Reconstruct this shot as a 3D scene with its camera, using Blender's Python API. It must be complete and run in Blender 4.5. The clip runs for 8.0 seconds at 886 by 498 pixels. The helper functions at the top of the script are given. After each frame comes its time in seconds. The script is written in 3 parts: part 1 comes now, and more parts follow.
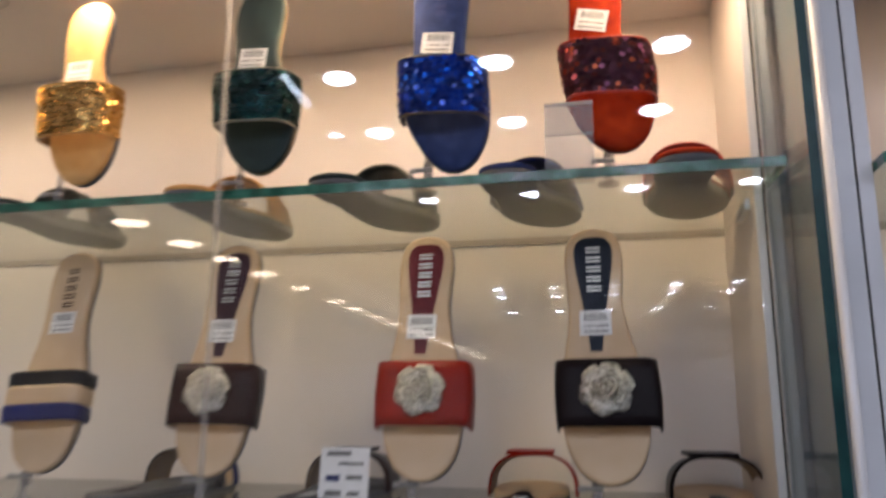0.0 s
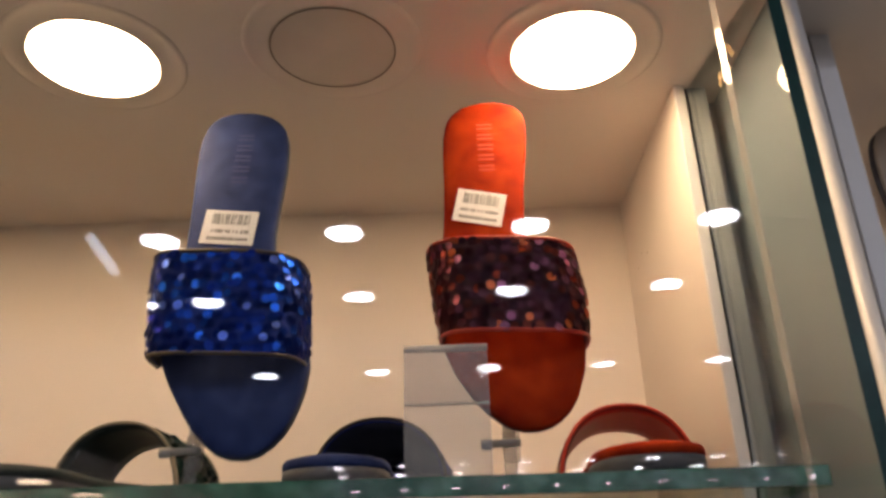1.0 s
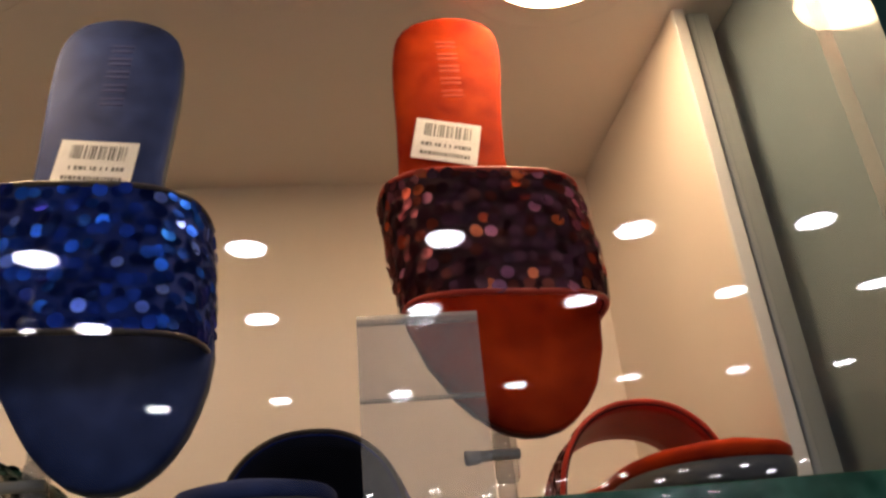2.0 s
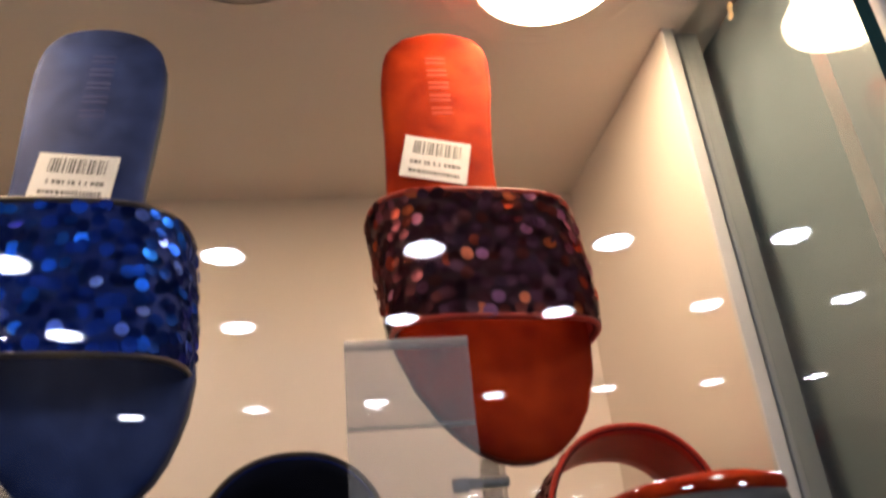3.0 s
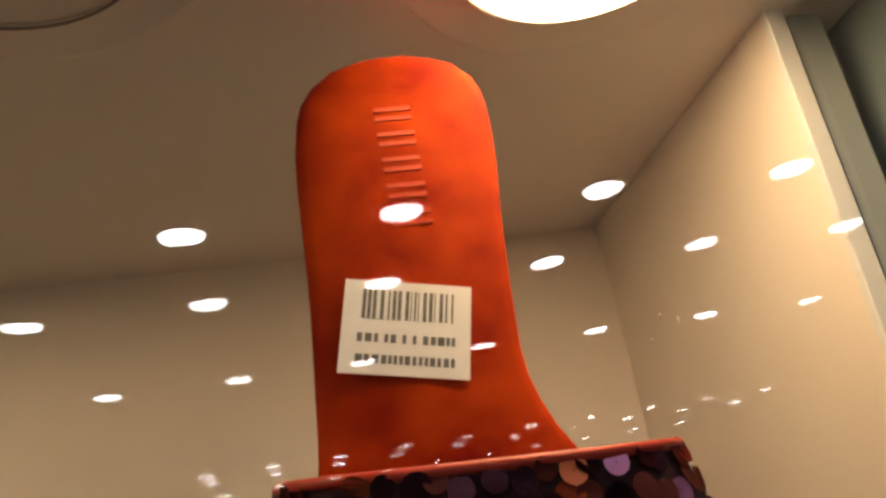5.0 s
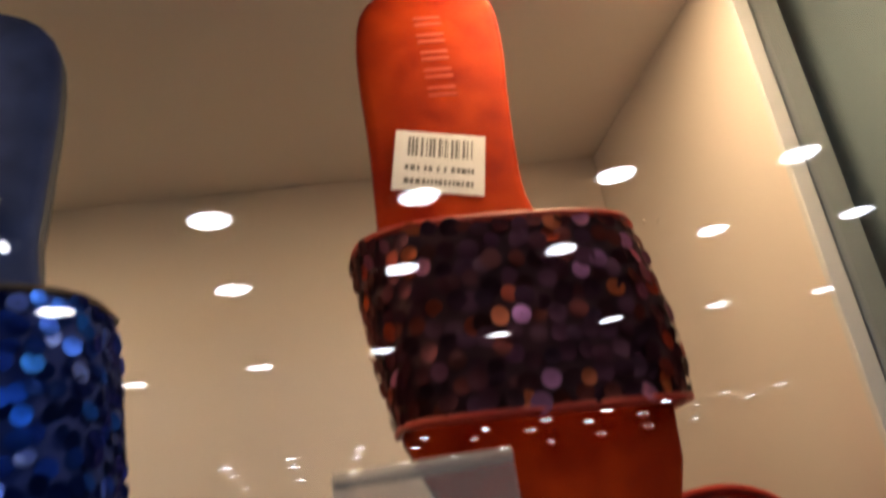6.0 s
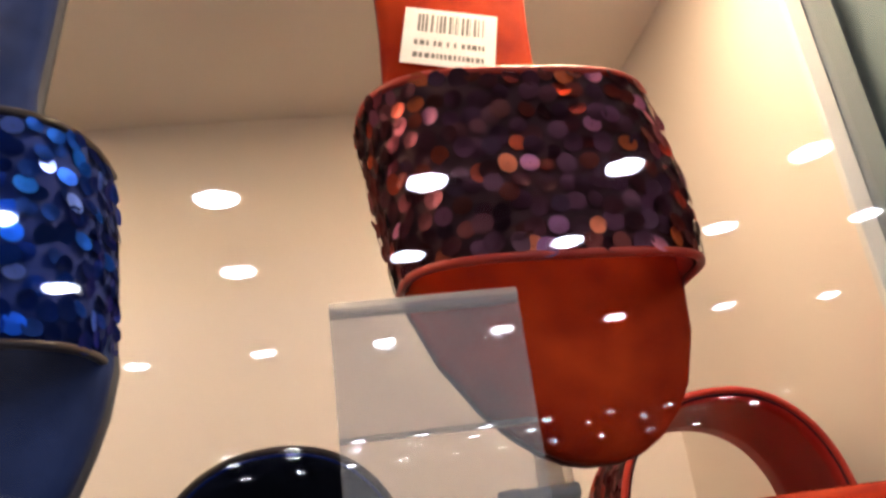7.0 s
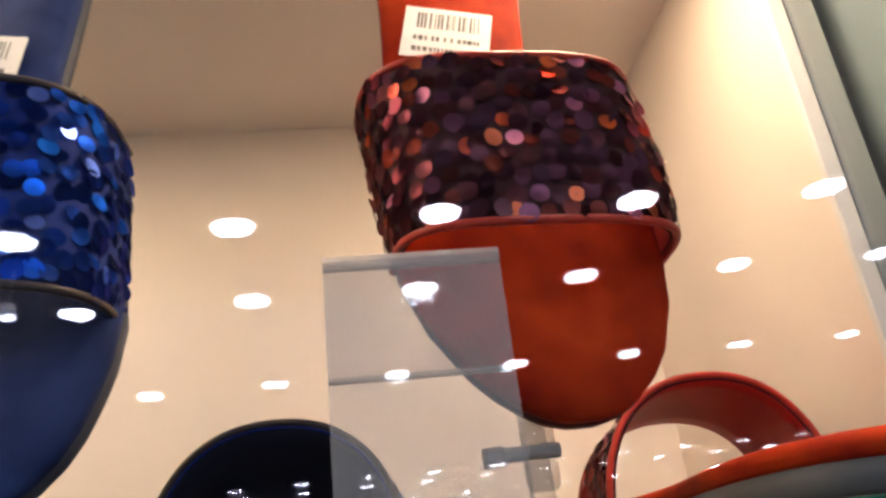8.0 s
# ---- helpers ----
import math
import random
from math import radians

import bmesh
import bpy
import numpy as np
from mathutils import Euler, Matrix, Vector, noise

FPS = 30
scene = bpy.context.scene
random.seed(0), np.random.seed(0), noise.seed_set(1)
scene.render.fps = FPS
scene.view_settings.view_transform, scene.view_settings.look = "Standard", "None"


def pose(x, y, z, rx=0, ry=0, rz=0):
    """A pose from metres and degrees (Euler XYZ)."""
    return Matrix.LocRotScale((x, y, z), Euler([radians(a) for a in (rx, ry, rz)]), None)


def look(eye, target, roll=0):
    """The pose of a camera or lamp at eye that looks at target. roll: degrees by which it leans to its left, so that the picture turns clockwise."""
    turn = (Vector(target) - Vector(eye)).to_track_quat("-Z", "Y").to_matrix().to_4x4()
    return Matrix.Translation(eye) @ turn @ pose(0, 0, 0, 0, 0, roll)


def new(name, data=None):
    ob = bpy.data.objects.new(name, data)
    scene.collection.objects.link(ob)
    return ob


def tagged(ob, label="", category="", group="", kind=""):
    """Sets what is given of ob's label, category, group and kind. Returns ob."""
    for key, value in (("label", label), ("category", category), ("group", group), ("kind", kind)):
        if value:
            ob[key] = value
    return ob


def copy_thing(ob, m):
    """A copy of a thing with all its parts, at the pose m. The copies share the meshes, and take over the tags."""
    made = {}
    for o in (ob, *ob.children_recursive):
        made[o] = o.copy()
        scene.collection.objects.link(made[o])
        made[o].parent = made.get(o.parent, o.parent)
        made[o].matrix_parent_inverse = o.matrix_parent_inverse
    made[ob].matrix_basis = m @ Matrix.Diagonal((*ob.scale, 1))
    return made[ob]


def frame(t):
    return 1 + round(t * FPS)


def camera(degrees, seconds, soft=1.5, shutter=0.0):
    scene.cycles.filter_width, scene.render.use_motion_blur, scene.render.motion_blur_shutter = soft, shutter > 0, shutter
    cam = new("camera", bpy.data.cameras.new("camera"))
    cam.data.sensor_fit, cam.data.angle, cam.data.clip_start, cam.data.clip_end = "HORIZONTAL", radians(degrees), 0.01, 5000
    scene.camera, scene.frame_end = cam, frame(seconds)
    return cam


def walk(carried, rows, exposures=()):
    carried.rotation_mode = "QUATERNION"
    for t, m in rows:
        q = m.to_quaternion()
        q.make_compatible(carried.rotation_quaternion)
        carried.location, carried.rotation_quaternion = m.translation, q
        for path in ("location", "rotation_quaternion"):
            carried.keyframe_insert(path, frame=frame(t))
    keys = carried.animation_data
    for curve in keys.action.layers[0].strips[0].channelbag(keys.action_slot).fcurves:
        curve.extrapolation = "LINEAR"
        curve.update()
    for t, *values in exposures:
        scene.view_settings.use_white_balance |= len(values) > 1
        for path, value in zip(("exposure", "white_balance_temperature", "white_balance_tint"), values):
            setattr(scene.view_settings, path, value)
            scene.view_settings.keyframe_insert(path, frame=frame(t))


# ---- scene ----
cam = camera(59.32, 8.0, soft=2.8, shutter=0.35)
PATH = [
    (0, (0.026, 0.054, 1.505), (-0.395, 1.967, 1.909), 0.1),
    (0.2, (0.016, 0.134, 1.536), (-0.298, 2.053, 2.008), -0.1),
    (0.5, (0.015, 0.245, 1.609), (-0.126, 2.141, 2.229), -0.0),
    (0.6, (0.013, 0.272, 1.627), (-0.084, 2.152, 2.302), 0.0),
    (0.8, (0.007, 0.311, 1.655), (-0.043, 2.165, 2.402), -1.3),
    (1, (-0.003, 0.347, 1.67), (-0.023, 2.182, 2.464), -1.7),
    (1.5, (-0.027, 0.443, 1.696), (0.128, 2.251, 2.537), -4.4),
    (1.7, (-0.031, 0.469, 1.693), (0.164, 2.272, 2.537), -5.1),
    (2.8, (-0.031, 0.49, 1.683), (0.252, 2.277, 2.535), -5.4),
    (3, (-0.035, 0.486, 1.696), (0.256, 2.268, 2.555), -5.6),
    (3.5, (-0.038, 0.518, 1.765), (0.29, 2.334, 2.536), -6.5),
    (4, (-0.022, 0.592, 1.829), (0.321, 2.429, 2.541), -7.5),
    (4.5, (-0.008, 0.61, 1.848), (0.34, 2.45, 2.55), -9.2),
    (4.7, (-0.004, 0.613, 1.846), (0.342, 2.456, 2.542), -9.7),
    (5.8, (-0.014, 0.579, 1.8), (0.28, 2.429, 2.501), -9.9),
    (6, (-0.025, 0.558, 1.77), (0.266, 2.408, 2.474), -9.7),
    (6.5, (-0.034, 0.55, 1.742), (0.249, 2.4, 2.448), -8.7),
    (7, (-0.028, 0.579, 1.734), (0.248, 2.43, 2.441), -7.8),
    (7.5, (-0.018, 0.588, 1.72), (0.237, 2.434, 2.445), -7.0),
    (8, (-0.024, 0.573, 1.71), (0.22, 2.39, 2.51), -6.7),
]
EXPOSURES = [(0.0, 0.68, 6150, 20), (0.5, 0.58, 6450, 20), (1.0, 0.15, 6850, 20), (1.5, -0.17, 7200, 20), (3.0, 0.30, 6350, 20), (3.5, 0.24, 6500, 16), (4.0, 0.06, 6600, 15),
             (4.5, -0.5, 7500, 13), (6.0, -0.3, 6800, 16), (6.5, 0.31, 6450, 18), (7.0, 0.60, 6250, 18), (7.5, 0.61, 6200, 18), (8.0, 0.66, 6150, 18)]
walk(cam, [(t, look(eye, target, roll)) for t, eye, target, roll in PATH], EXPOSURES)

# ---- world: an indoor hall, nothing but a faint grey beyond its walls ----
world = bpy.data.worlds.new("hall_ambient")
scene.world = world
world.use_nodes = True
world.node_tree.nodes["Background"].inputs[0].default_value = (0.9, 0.95, 1.0, 1)
world.node_tree.nodes["Background"].inputs[1].default_value = 0.05

CASE_LAMP, HALL_LAMP, ROW_LAMP = 46.0, 62.0, 24.0
WARM, COOL = (1.0, 0.73, 0.43), (0.88, 0.94, 1.06)

# plan of the show case: x along the window, y into the case
PANE_Y, FRONT_Y, BACK_Y = 0.694, 0.738, 1.019
SIDE_X, TOP_Z, SHELF_Z, LOW_Z = 0.1635, 2.000, 1.719, 1.412
LEFT_X, HALL_Z = -1.6, 2.72


# ---- materials ----
def material(name, color=(0.5, 0.5, 0.5), rough=0.5, metal=0.0, **more):
    m = bpy.data.materials.new(name)
    m.use_nodes = True
    b = m.node_tree.nodes["Principled BSDF"]
    b.inputs["Base Color"].default_value = (*color, 1)
    b.inputs["Roughness"].default_value = rough
    b.inputs["Metallic"].default_value = metal
    for key, value in more.items():
        b.inputs[key.replace("_", " ")].default_value = value
    return m


def nodes_of(m):
    return m.node_tree.nodes, m.node_tree.links, m.node_tree.nodes["Principled BSDF"]


def mottled(m, a, b, scale=20.0, detail=6.0, low=0.35, high=0.7, fine=0.0, bump=0.0, bump_scale=400.0, distance=0.0005):
    """Two-scale colour variation between a and b, and a fine relief."""
    n, l, p = nodes_of(m)
    at = n.new("ShaderNodeTexCoord")
    big = n.new("ShaderNodeTexNoise")
    big.inputs["Scale"].default_value, big.inputs["Detail"].default_value = scale, detail
    l.new(at.outputs["Object"], big.inputs["Vector"])
    ramp = n.new("ShaderNodeValToRGB")
    ramp.color_ramp.elements[0].position, ramp.color_ramp.elements[1].position = low, high
    ramp.color_ramp.elements[0].color, ramp.color_ramp.elements[1].color = (*a, 1), (*b, 1)
    grain = n.new("ShaderNodeTexNoise")
    grain.inputs["Scale"].default_value, grain.inputs["Detail"].default_value = bump_scale, 3.0
    l.new(at.outputs["Object"], grain.inputs["Vector"])
    if fine:
        mix = n.new("ShaderNodeMath")
        mix.operation = "MULTIPLY_ADD"
        mix.inputs[1].default_value, mix.inputs[2].default_value = fine, -fine / 2
        l.new(grain.outputs["Fac"], mix.inputs[0])
        add = n.new("ShaderNodeMath")
        l.new(big.outputs["Fac"], add.inputs[0])
        l.new(mix.outputs[0], add.inputs[1])
        l.new(add.outputs[0], ramp.inputs[0])
    else:
        l.new(big.outputs["Fac"], ramp.inputs[0])
    l.new(ramp.outputs[0], p.inputs["Base Color"])
    if bump:
        relief = n.new("ShaderNodeBump")
        relief.inputs["Strength"].default_value, relief.inputs["Distance"].default_value = bump, distance
        l.new(grain.outputs["Fac"], relief.inputs["Height"])
        l.new(relief.outputs[0], p.inputs["Normal"])
    return m


def glass(name, tint=(0.96, 0.985, 0.975), base=0.04, rough=0.0, haze=0.0):
    """Clear sheet glass: see-through, with a mirror gloss that grows towards grazing angles."""
    m = bpy.data.materials.new(name)
    m.use_nodes = True
    n, l = m.node_tree.nodes, m.node_tree.links
    n.remove(n["Principled BSDF"])
    clear, gloss, mix = n.new("ShaderNodeBsdfTransparent"), n.new("ShaderNodeBsdfGlossy"), n.new("ShaderNodeMixShader")
    clear.inputs[0].default_value = (*tint, 1)
    gloss.inputs["Roughness"].default_value = rough
    facing = n.new("ShaderNodeLayerWeight")
    facing.inputs[0].default_value = 0.5
    power = n.new("ShaderNodeMath")
    power.operation, power.inputs[1].default_value = "POWER", 5.0
    grow = n.new("ShaderNodeMath")
    grow.operation, grow.inputs[1].default_value, grow.inputs[2].default_value = "MULTIPLY_ADD", 1 - base, base
    l.new(facing.outputs["Facing"], power.inputs[0])
    l.new(power.outputs[0], grow.inputs[0])
    l.new(grow.outputs[0], mix.inputs[0])
    l.new(clear.outputs[0], mix.inputs[1])
    l.new(gloss.outputs[0], mix.inputs[2])
    last = mix
    if haze:
        fog, both = n.new("ShaderNodeBsdfDiffuse"), n.new("ShaderNodeMixShader")
        fog.inputs[0].default_value = (0.88, 0.87, 0.87, 1)
        both.inputs[0].default_value = haze
        l.new(mix.outputs[0], both.inputs[1])
        l.new(fog.outputs[0], both.inputs[2])
        last = both
    l.new(last.outputs[0], n["Material Output"].inputs["Surface"])
    return m


def glowing(name, color, strength):
    m = bpy.data.materials.new(name)
    m.use_nodes = True
    n, l = m.node_tree.nodes, m.node_tree.links
    n.remove(n["Principled BSDF"])
    e = n.new("ShaderNodeEmission")
    e.inputs[0].default_value, e.inputs[1].default_value = (*color, 1), strength
    l.new(e.outputs[0], n["Material Output"].inputs["Surface"])
    return m


def sequin_paint(name, colors, rough=0.31, edge=(0.5, 0.5, 0.5)):
    """Metallic foil with a random colour per disc, which carries part of its shine; edge tints its gloss at a slant."""
    m = material(name, colors[0], rough, 0.85, Specular_IOR_Level=0.2, Specular_Tint=(*edge, 1))
    n, l, p = nodes_of(m)
    info, ramp = n.new("ShaderNodeObjectInfo"), n.new("ShaderNodeValToRGB")
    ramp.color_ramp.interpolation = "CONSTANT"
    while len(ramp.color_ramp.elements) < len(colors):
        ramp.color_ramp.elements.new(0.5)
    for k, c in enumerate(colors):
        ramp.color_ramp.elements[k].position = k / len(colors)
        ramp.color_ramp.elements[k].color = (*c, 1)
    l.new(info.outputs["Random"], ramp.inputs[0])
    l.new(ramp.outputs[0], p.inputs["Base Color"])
    return m


def island_paint(name, colors, rough=0.25, edge=(0.5, 0.5, 0.5)):
    """The same for discs that share one mesh."""
    m = sequin_paint(name, colors, rough, edge)
    n, l = m.node_tree.nodes, m.node_tree.links
    geo = n.new("ShaderNodeNewGeometry")
    for node in n:
        if node.type == "VALTORGB":
            l.new(geo.outputs["Random Per Island"], node.inputs[0])
    return m


BOARD = mottled(material("cream_laminate", rough=0.45), (0.73, 0.645, 0.575), (0.81, 0.73, 0.665), 3.0, 5.0, 0.3, 0.7, 0.15, 0.06, 900.0)
CEIL = mottled(material("case_ceiling_paint", rough=0.6), (0.76, 0.675, 0.60), (0.83, 0.75, 0.675), 6.0, 6.0, 0.3, 0.7, 0.2, 0.08, 700.0)
EDGE_BAND = mottled(material("white_edge_banding", rough=0.35), (0.62, 0.63, 0.64), (0.74, 0.75, 0.76), 9.0, 5.0, 0.3, 0.7, 0.1, 0.04)
ALU = mottled(material("brushed_aluminium", rough=0.32, metal=0.9), (0.55, 0.56, 0.56), (0.72, 0.72, 0.70), 60.0, 4.0, 0.3, 0.7, 0.3, 0.1, 300.0)
GROOVE = mottled(material("dark_rubber_gasket", rough=0.7), (0.03, 0.03, 0.028), (0.06, 0.058, 0.05), 90.0)
CHANNEL = mottled(material("grey_painted_channel", rough=0.4), (0.36, 0.39, 0.40), (0.46, 0.49, 0.50), 8.0, 5.0, 0.3, 0.7, 0.1, 0.05)
COLUMN = mottled(material("pale_blue_grey_panel", rough=0.4), (0.18, 0.23, 0.265), (0.245, 0.30, 0.335), 5.0, 5.0, 0.3, 0.7, 0.1, 0.05)
CLEAR = glass("clear_window_glass", (0.975, 0.99, 0.985), 0.042)
FIN_GLASS = glass("reflective_fin_glass", (0.93, 0.955, 0.95), 0.055)
CLEAR_BACK = glass("clear_window_glass_inner", (0.99, 0.995, 0.99), 0.0)
SHELF_GLASS = glass("greenish_shelf_glass", (0.90, 0.95, 0.925), 0.04)
ACRYLIC = glass("clear_acrylic", (0.95, 0.955, 0.96), 0.002, 0.02, 0.05)
STAND = glass("aged_clear_plastic", (0.86, 0.865, 0.87), 0.03, 0.05, 0.12)
FROSTED = glass("hazy_acrylic", (0.90, 0.91, 0.93), 0.05, 0.03, 0.30)
HAZIER = glass("scuffed_acrylic", (0.93, 0.935, 0.945), 0.006, 0.02, 0.165)
GREEN_EDGE = mottled(material("green_glass_edge", rough=0.12, Specular_IOR_Level=0.8), (0.012, 0.075, 0.05), (0.05, 0.21, 0.15), 55.0, 6.0, 0.35, 0.7, 0.3, 0.35, 160.0, 0.001)
DARK_EDGE = mottled(material("dark_teal_glass_edge", rough=0.35, Specular_IOR_Level=0.25), (0.004, 0.035, 0.035), (0.010, 0.060, 0.056), 25.0, 5.0, 0.35, 0.7, 0.2)
POLISHED = glass("ground_glass_edge", (0.92, 0.94, 0.92), 0.14, 0.12, 0.24)
WHITE_RING = mottled(material("white_lamp_trim", rough=0.4), (0.72, 0.68, 0.62), (0.80, 0.77, 0.71), 30.0)
LIT = glowing("lit_warm_diffuser", WARM, CASE_LAMP)
UNLIT = mottled(material("unlit_diffuser", rough=0.35), (0.62, 0.55, 0.48), (0.70, 0.62, 0.55), 40.0)
SEAM = mottled(material("grey_brown_seam", rough=0.8), (0.22, 0.18, 0.14), (0.30, 0.25, 0.20), 80.0)
HALL_LIT = glowing("lit_hall_diffuser", COOL, HALL_LAMP)
ROW_LIT = glowing("lit_row_diffuser", (1.0, 0.80, 0.55), ROW_LAMP)
HALL_PAINT = mottled(material("hall_ceiling_paint", rough=0.8), (0.12, 0.115, 0.11), (0.16, 0.155, 0.15), 1.5)
HALL_WALL = mottled(material("hall_wall_paint", rough=0.8), (0.14, 0.13, 0.12), (0.18, 0.17, 0.155), 1.0)
HALL_FLOOR = mottled(material("polished_hall_floor", rough=0.25), (0.11, 0.10, 0.09), (0.15, 0.14, 0.125), 2.0, 8.0)
PAPER = mottled(material("white_sticker_paper", rough=0.6), (0.72, 0.71, 0.68), (0.80, 0.79, 0.77), 120.0)
TAPE = mottled(material("cream_masking_tape", rough=0.6), (0.66, 0.50, 0.30), (0.76, 0.62, 0.42), 160.0)
HARDWARE = mottled(material("grey_plastic_fitting", rough=0.4), (0.27, 0.265, 0.25), (0.36, 0.355, 0.34), 90.0)
INK = mottled(material("black_print", rough=0.6), (0.09, 0.088, 0.085), (0.19, 0.185, 0.175), 300.0)
SILVER = mottled(material("silver_foil_flower", rough=0.28, metal=0.85), (0.30, 0.28, 0.24), (0.74, 0.72, 0.66), 260.0, 3.0, 0.3, 0.7, 0.3, 1.0, 420.0, 0.0025)
SILVER_PRINT = material("silver_foil_print", (0.75, 0.74, 0.70), 0.35, 0.6)
# lighter than SOLE, for laid slides; also the footbed of some of them
LAID_SOLE = mottled(material("lighter_grey_sole", rough=0.6), (0.062, 0.066, 0.074), (0.11, 0.112, 0.118), 45.0, 6.0, 0.3, 0.7, 0.25, 0.2, 900.0)
SOLE = mottled(material("grey_rubber_sole", rough=0.65), (0.045, 0.055, 0.075), (0.08, 0.09, 0.115), 60.0, 5.0, 0.3, 0.7, 0.2, 0.2, 900.0)
BEIGE = mottled(material("beige_footbed", rough=0.5), (0.55, 0.375, 0.215), (0.63, 0.455, 0.28), 40.0, 6.0, 0.3, 0.7, 0.2, 0.15, 900.0)


# ---- mesh tools ----
def mesh_of(bm, name, materials, smooth=False):
    bmesh.ops.recalc_face_normals(bm, faces=bm.faces)
    data = bpy.data.meshes.new(name)
    bm.to_mesh(data)
    bm.free()
    for m in materials if isinstance(materials, (list, tuple)) else [materials]:
        data.materials.append(m)
    if smooth:
        data.shade_smooth()
    return data


def thing(name, label, category, at=None, group="", kind=""):
    ob = tagged(new(name), label, category, group, kind)
    if at is not None:
        ob.matrix_basis = at
    return ob


def solo(name, bm, mat, label, category, kind="", group="", smooth=False):
    return tagged(new(name, mesh_of(bm, name, mat, smooth)), label, category, group, kind)


def part(name, bm, mat, parent, label="", smooth=False):
    ob = new(name, mesh_of(bm, name, mat, smooth))
    ob.parent = parent
    return tagged(ob, label)


def box(x0, x1, y0, y1, z0, z1, bevel=0.0, bm=None):
    made = bmesh.new()
    bmesh.ops.create_cube(made, size=1.0, matrix=Matrix.LocRotScale(((x0 + x1) / 2, (y0 + y1) / 2, (z0 + z1) / 2), None, (x1 - x0, y1 - y0, z1 - z0)))
    if bevel:
        bmesh.ops.bevel(made, geom=list(made.edges), offset=bevel, segments=2, affect="EDGES", profile=0.6)
    if bm is None:
        return made
    data = bpy.data.meshes.new("joined")
    made.to_mesh(data)
    made.free()
    bm.from_mesh(data)
    bpy.data.meshes.remove(data)
    return bm


def lathe(profile, steps=48, center=(0, 0, 0), close=False):
    """A turned form round the z axis from (radius, height) pairs."""
    bm = bmesh.new()
    rings = []
    for r, z in profile:
        rings.append([bm.verts.new((center[0] + r * math.cos(2 * math.pi * k / steps), center[1] + r * math.sin(2 * math.pi * k / steps), center[2] + z)) for k in range(steps)])
    for a, b in zip(rings, rings[1:]):
        for k in range(steps):
            bm.faces.new((a[k], a[(k + 1) % steps], b[(k + 1) % steps], b[k]))
    if close:
        bm.faces.new(rings[0])
        bm.faces.new(rings[-1])
    return bm


def tube(points, radius, sides=8):
    """A round cord along a line of points."""
    bm = bmesh.new()
    pts = [Vector(p) for p in points]
    rings, up = [], Vector((0, 1, 0.01))
    for k, p in enumerate(pts):
        along = (pts[min(k + 1, len(pts) - 1)] - pts[max(k - 1, 0)]).normalized()
        a = along.cross(up).normalized()
        b = along.cross(a).normalized()
        rings.append([bm.verts.new(p + radius * (math.cos(2 * math.pi * j / sides) * a + math.sin(2 * math.pi * j / sides) * b)) for j in range(sides)])
    for a, b in zip(rings, rings[1:]):
        for j in range(sides):
            bm.faces.new((a[j], a[(j + 1) % sides], b[(j + 1) % sides], b[j]))
    bm.faces.new(rings[0])
    bm.faces.new(rings[-1])
    return bm


def faces_by(bm, pick):
    """Give each face the material number that pick(normal) returns."""
    bmesh.ops.recalc_face_normals(bm, faces=bm.faces)
    bm.normal_update()
    for f in bm.faces:
        f.material_index = pick(f.normal)
    return bm


# ---- the hall behind the camera ----
solo("floor", box(-14, 16, -34, 0.62, -0.1, 0.0), HALL_FLOOR, "polished beige stone floor of the hall", "floor", "structure")
solo("hall_ceiling", box(-14, 16, -34, 0.69, HALL_Z, HALL_Z + 0.1), HALL_PAINT, "painted hall ceiling with rows of downlights", "ceiling", "structure")
solo("wall_south", box(-14, 16, -34.2, -34, 0, HALL_Z + 0.1), HALL_WALL, "plain painted end wall of the hall", "wall", "structure")
solo("wall_west", box(-14.2, -14, -34, 1.2, 0, HALL_Z + 0.1), HALL_WALL, "plain painted side wall of the hall", "wall", "structure")
solo("wall_east", box(16, 16.2, -34, 1.2, 0, HALL_Z + 0.1), HALL_WALL, "plain painted side wall of the hall", "wall", "structure")
solo("wall_north_upper", box(-14, 16, 0.70, 0.80, TOP_Z + 0.06, HALL_Z + 0.1), HALL_WALL, "painted fascia above the shop window", "wall", "structure")
solo("wall_north_plinth", box(-14, 16, 0.70, 0.80, 0.0, 0.92), HALL_WALL, "painted plinth below the shop window", "wall", "structure")
solo("wall_north_left", box(-14, LEFT_X - 0.02, 0.70, 0.80, 0.92, TOP_Z + 0.06), HALL_WALL, "painted wall beside the shop window", "wall", "structure")
solo("wall_north_right", box(1.0, 16, 0.70, 0.80, 0.92, TOP_Z + 0.06), HALL_WALL, "painted wall beside the shop window", "wall", "structure")


def downlight(name, label, radius, at, glow, ring, group, drop=0.004, bulge=0.0008):
    """A round recessed lamp: a flat trim ring with a lip, and a diffuser set in it. Its lower face looks down."""
    lamp = thing(name, label, "lamp", Matrix.Translation(at), group)
    part("trim_ring", lathe([(radius * 0.98, 0.0), (radius * 1.01, -drop), (radius * 1.06, -drop), (radius * 1.09, -drop * 0.5), (radius * 1.36, -drop * 0.7), (radius * 1.41, -drop), (radius * 1.45, -drop * 0.5), (radius * 1.46, 0.0)], 48), ring, lamp, smooth=True)
    part("diffuser", lathe([(max(0.0005, radius * math.sin(q)), -drop * 1.2 - bulge * math.cos(q)) for q in [math.pi / 16 * k for k in range(9)]] + [(radius, -0.0002)], 48), glow, lamp, smooth=True)
    return lamp


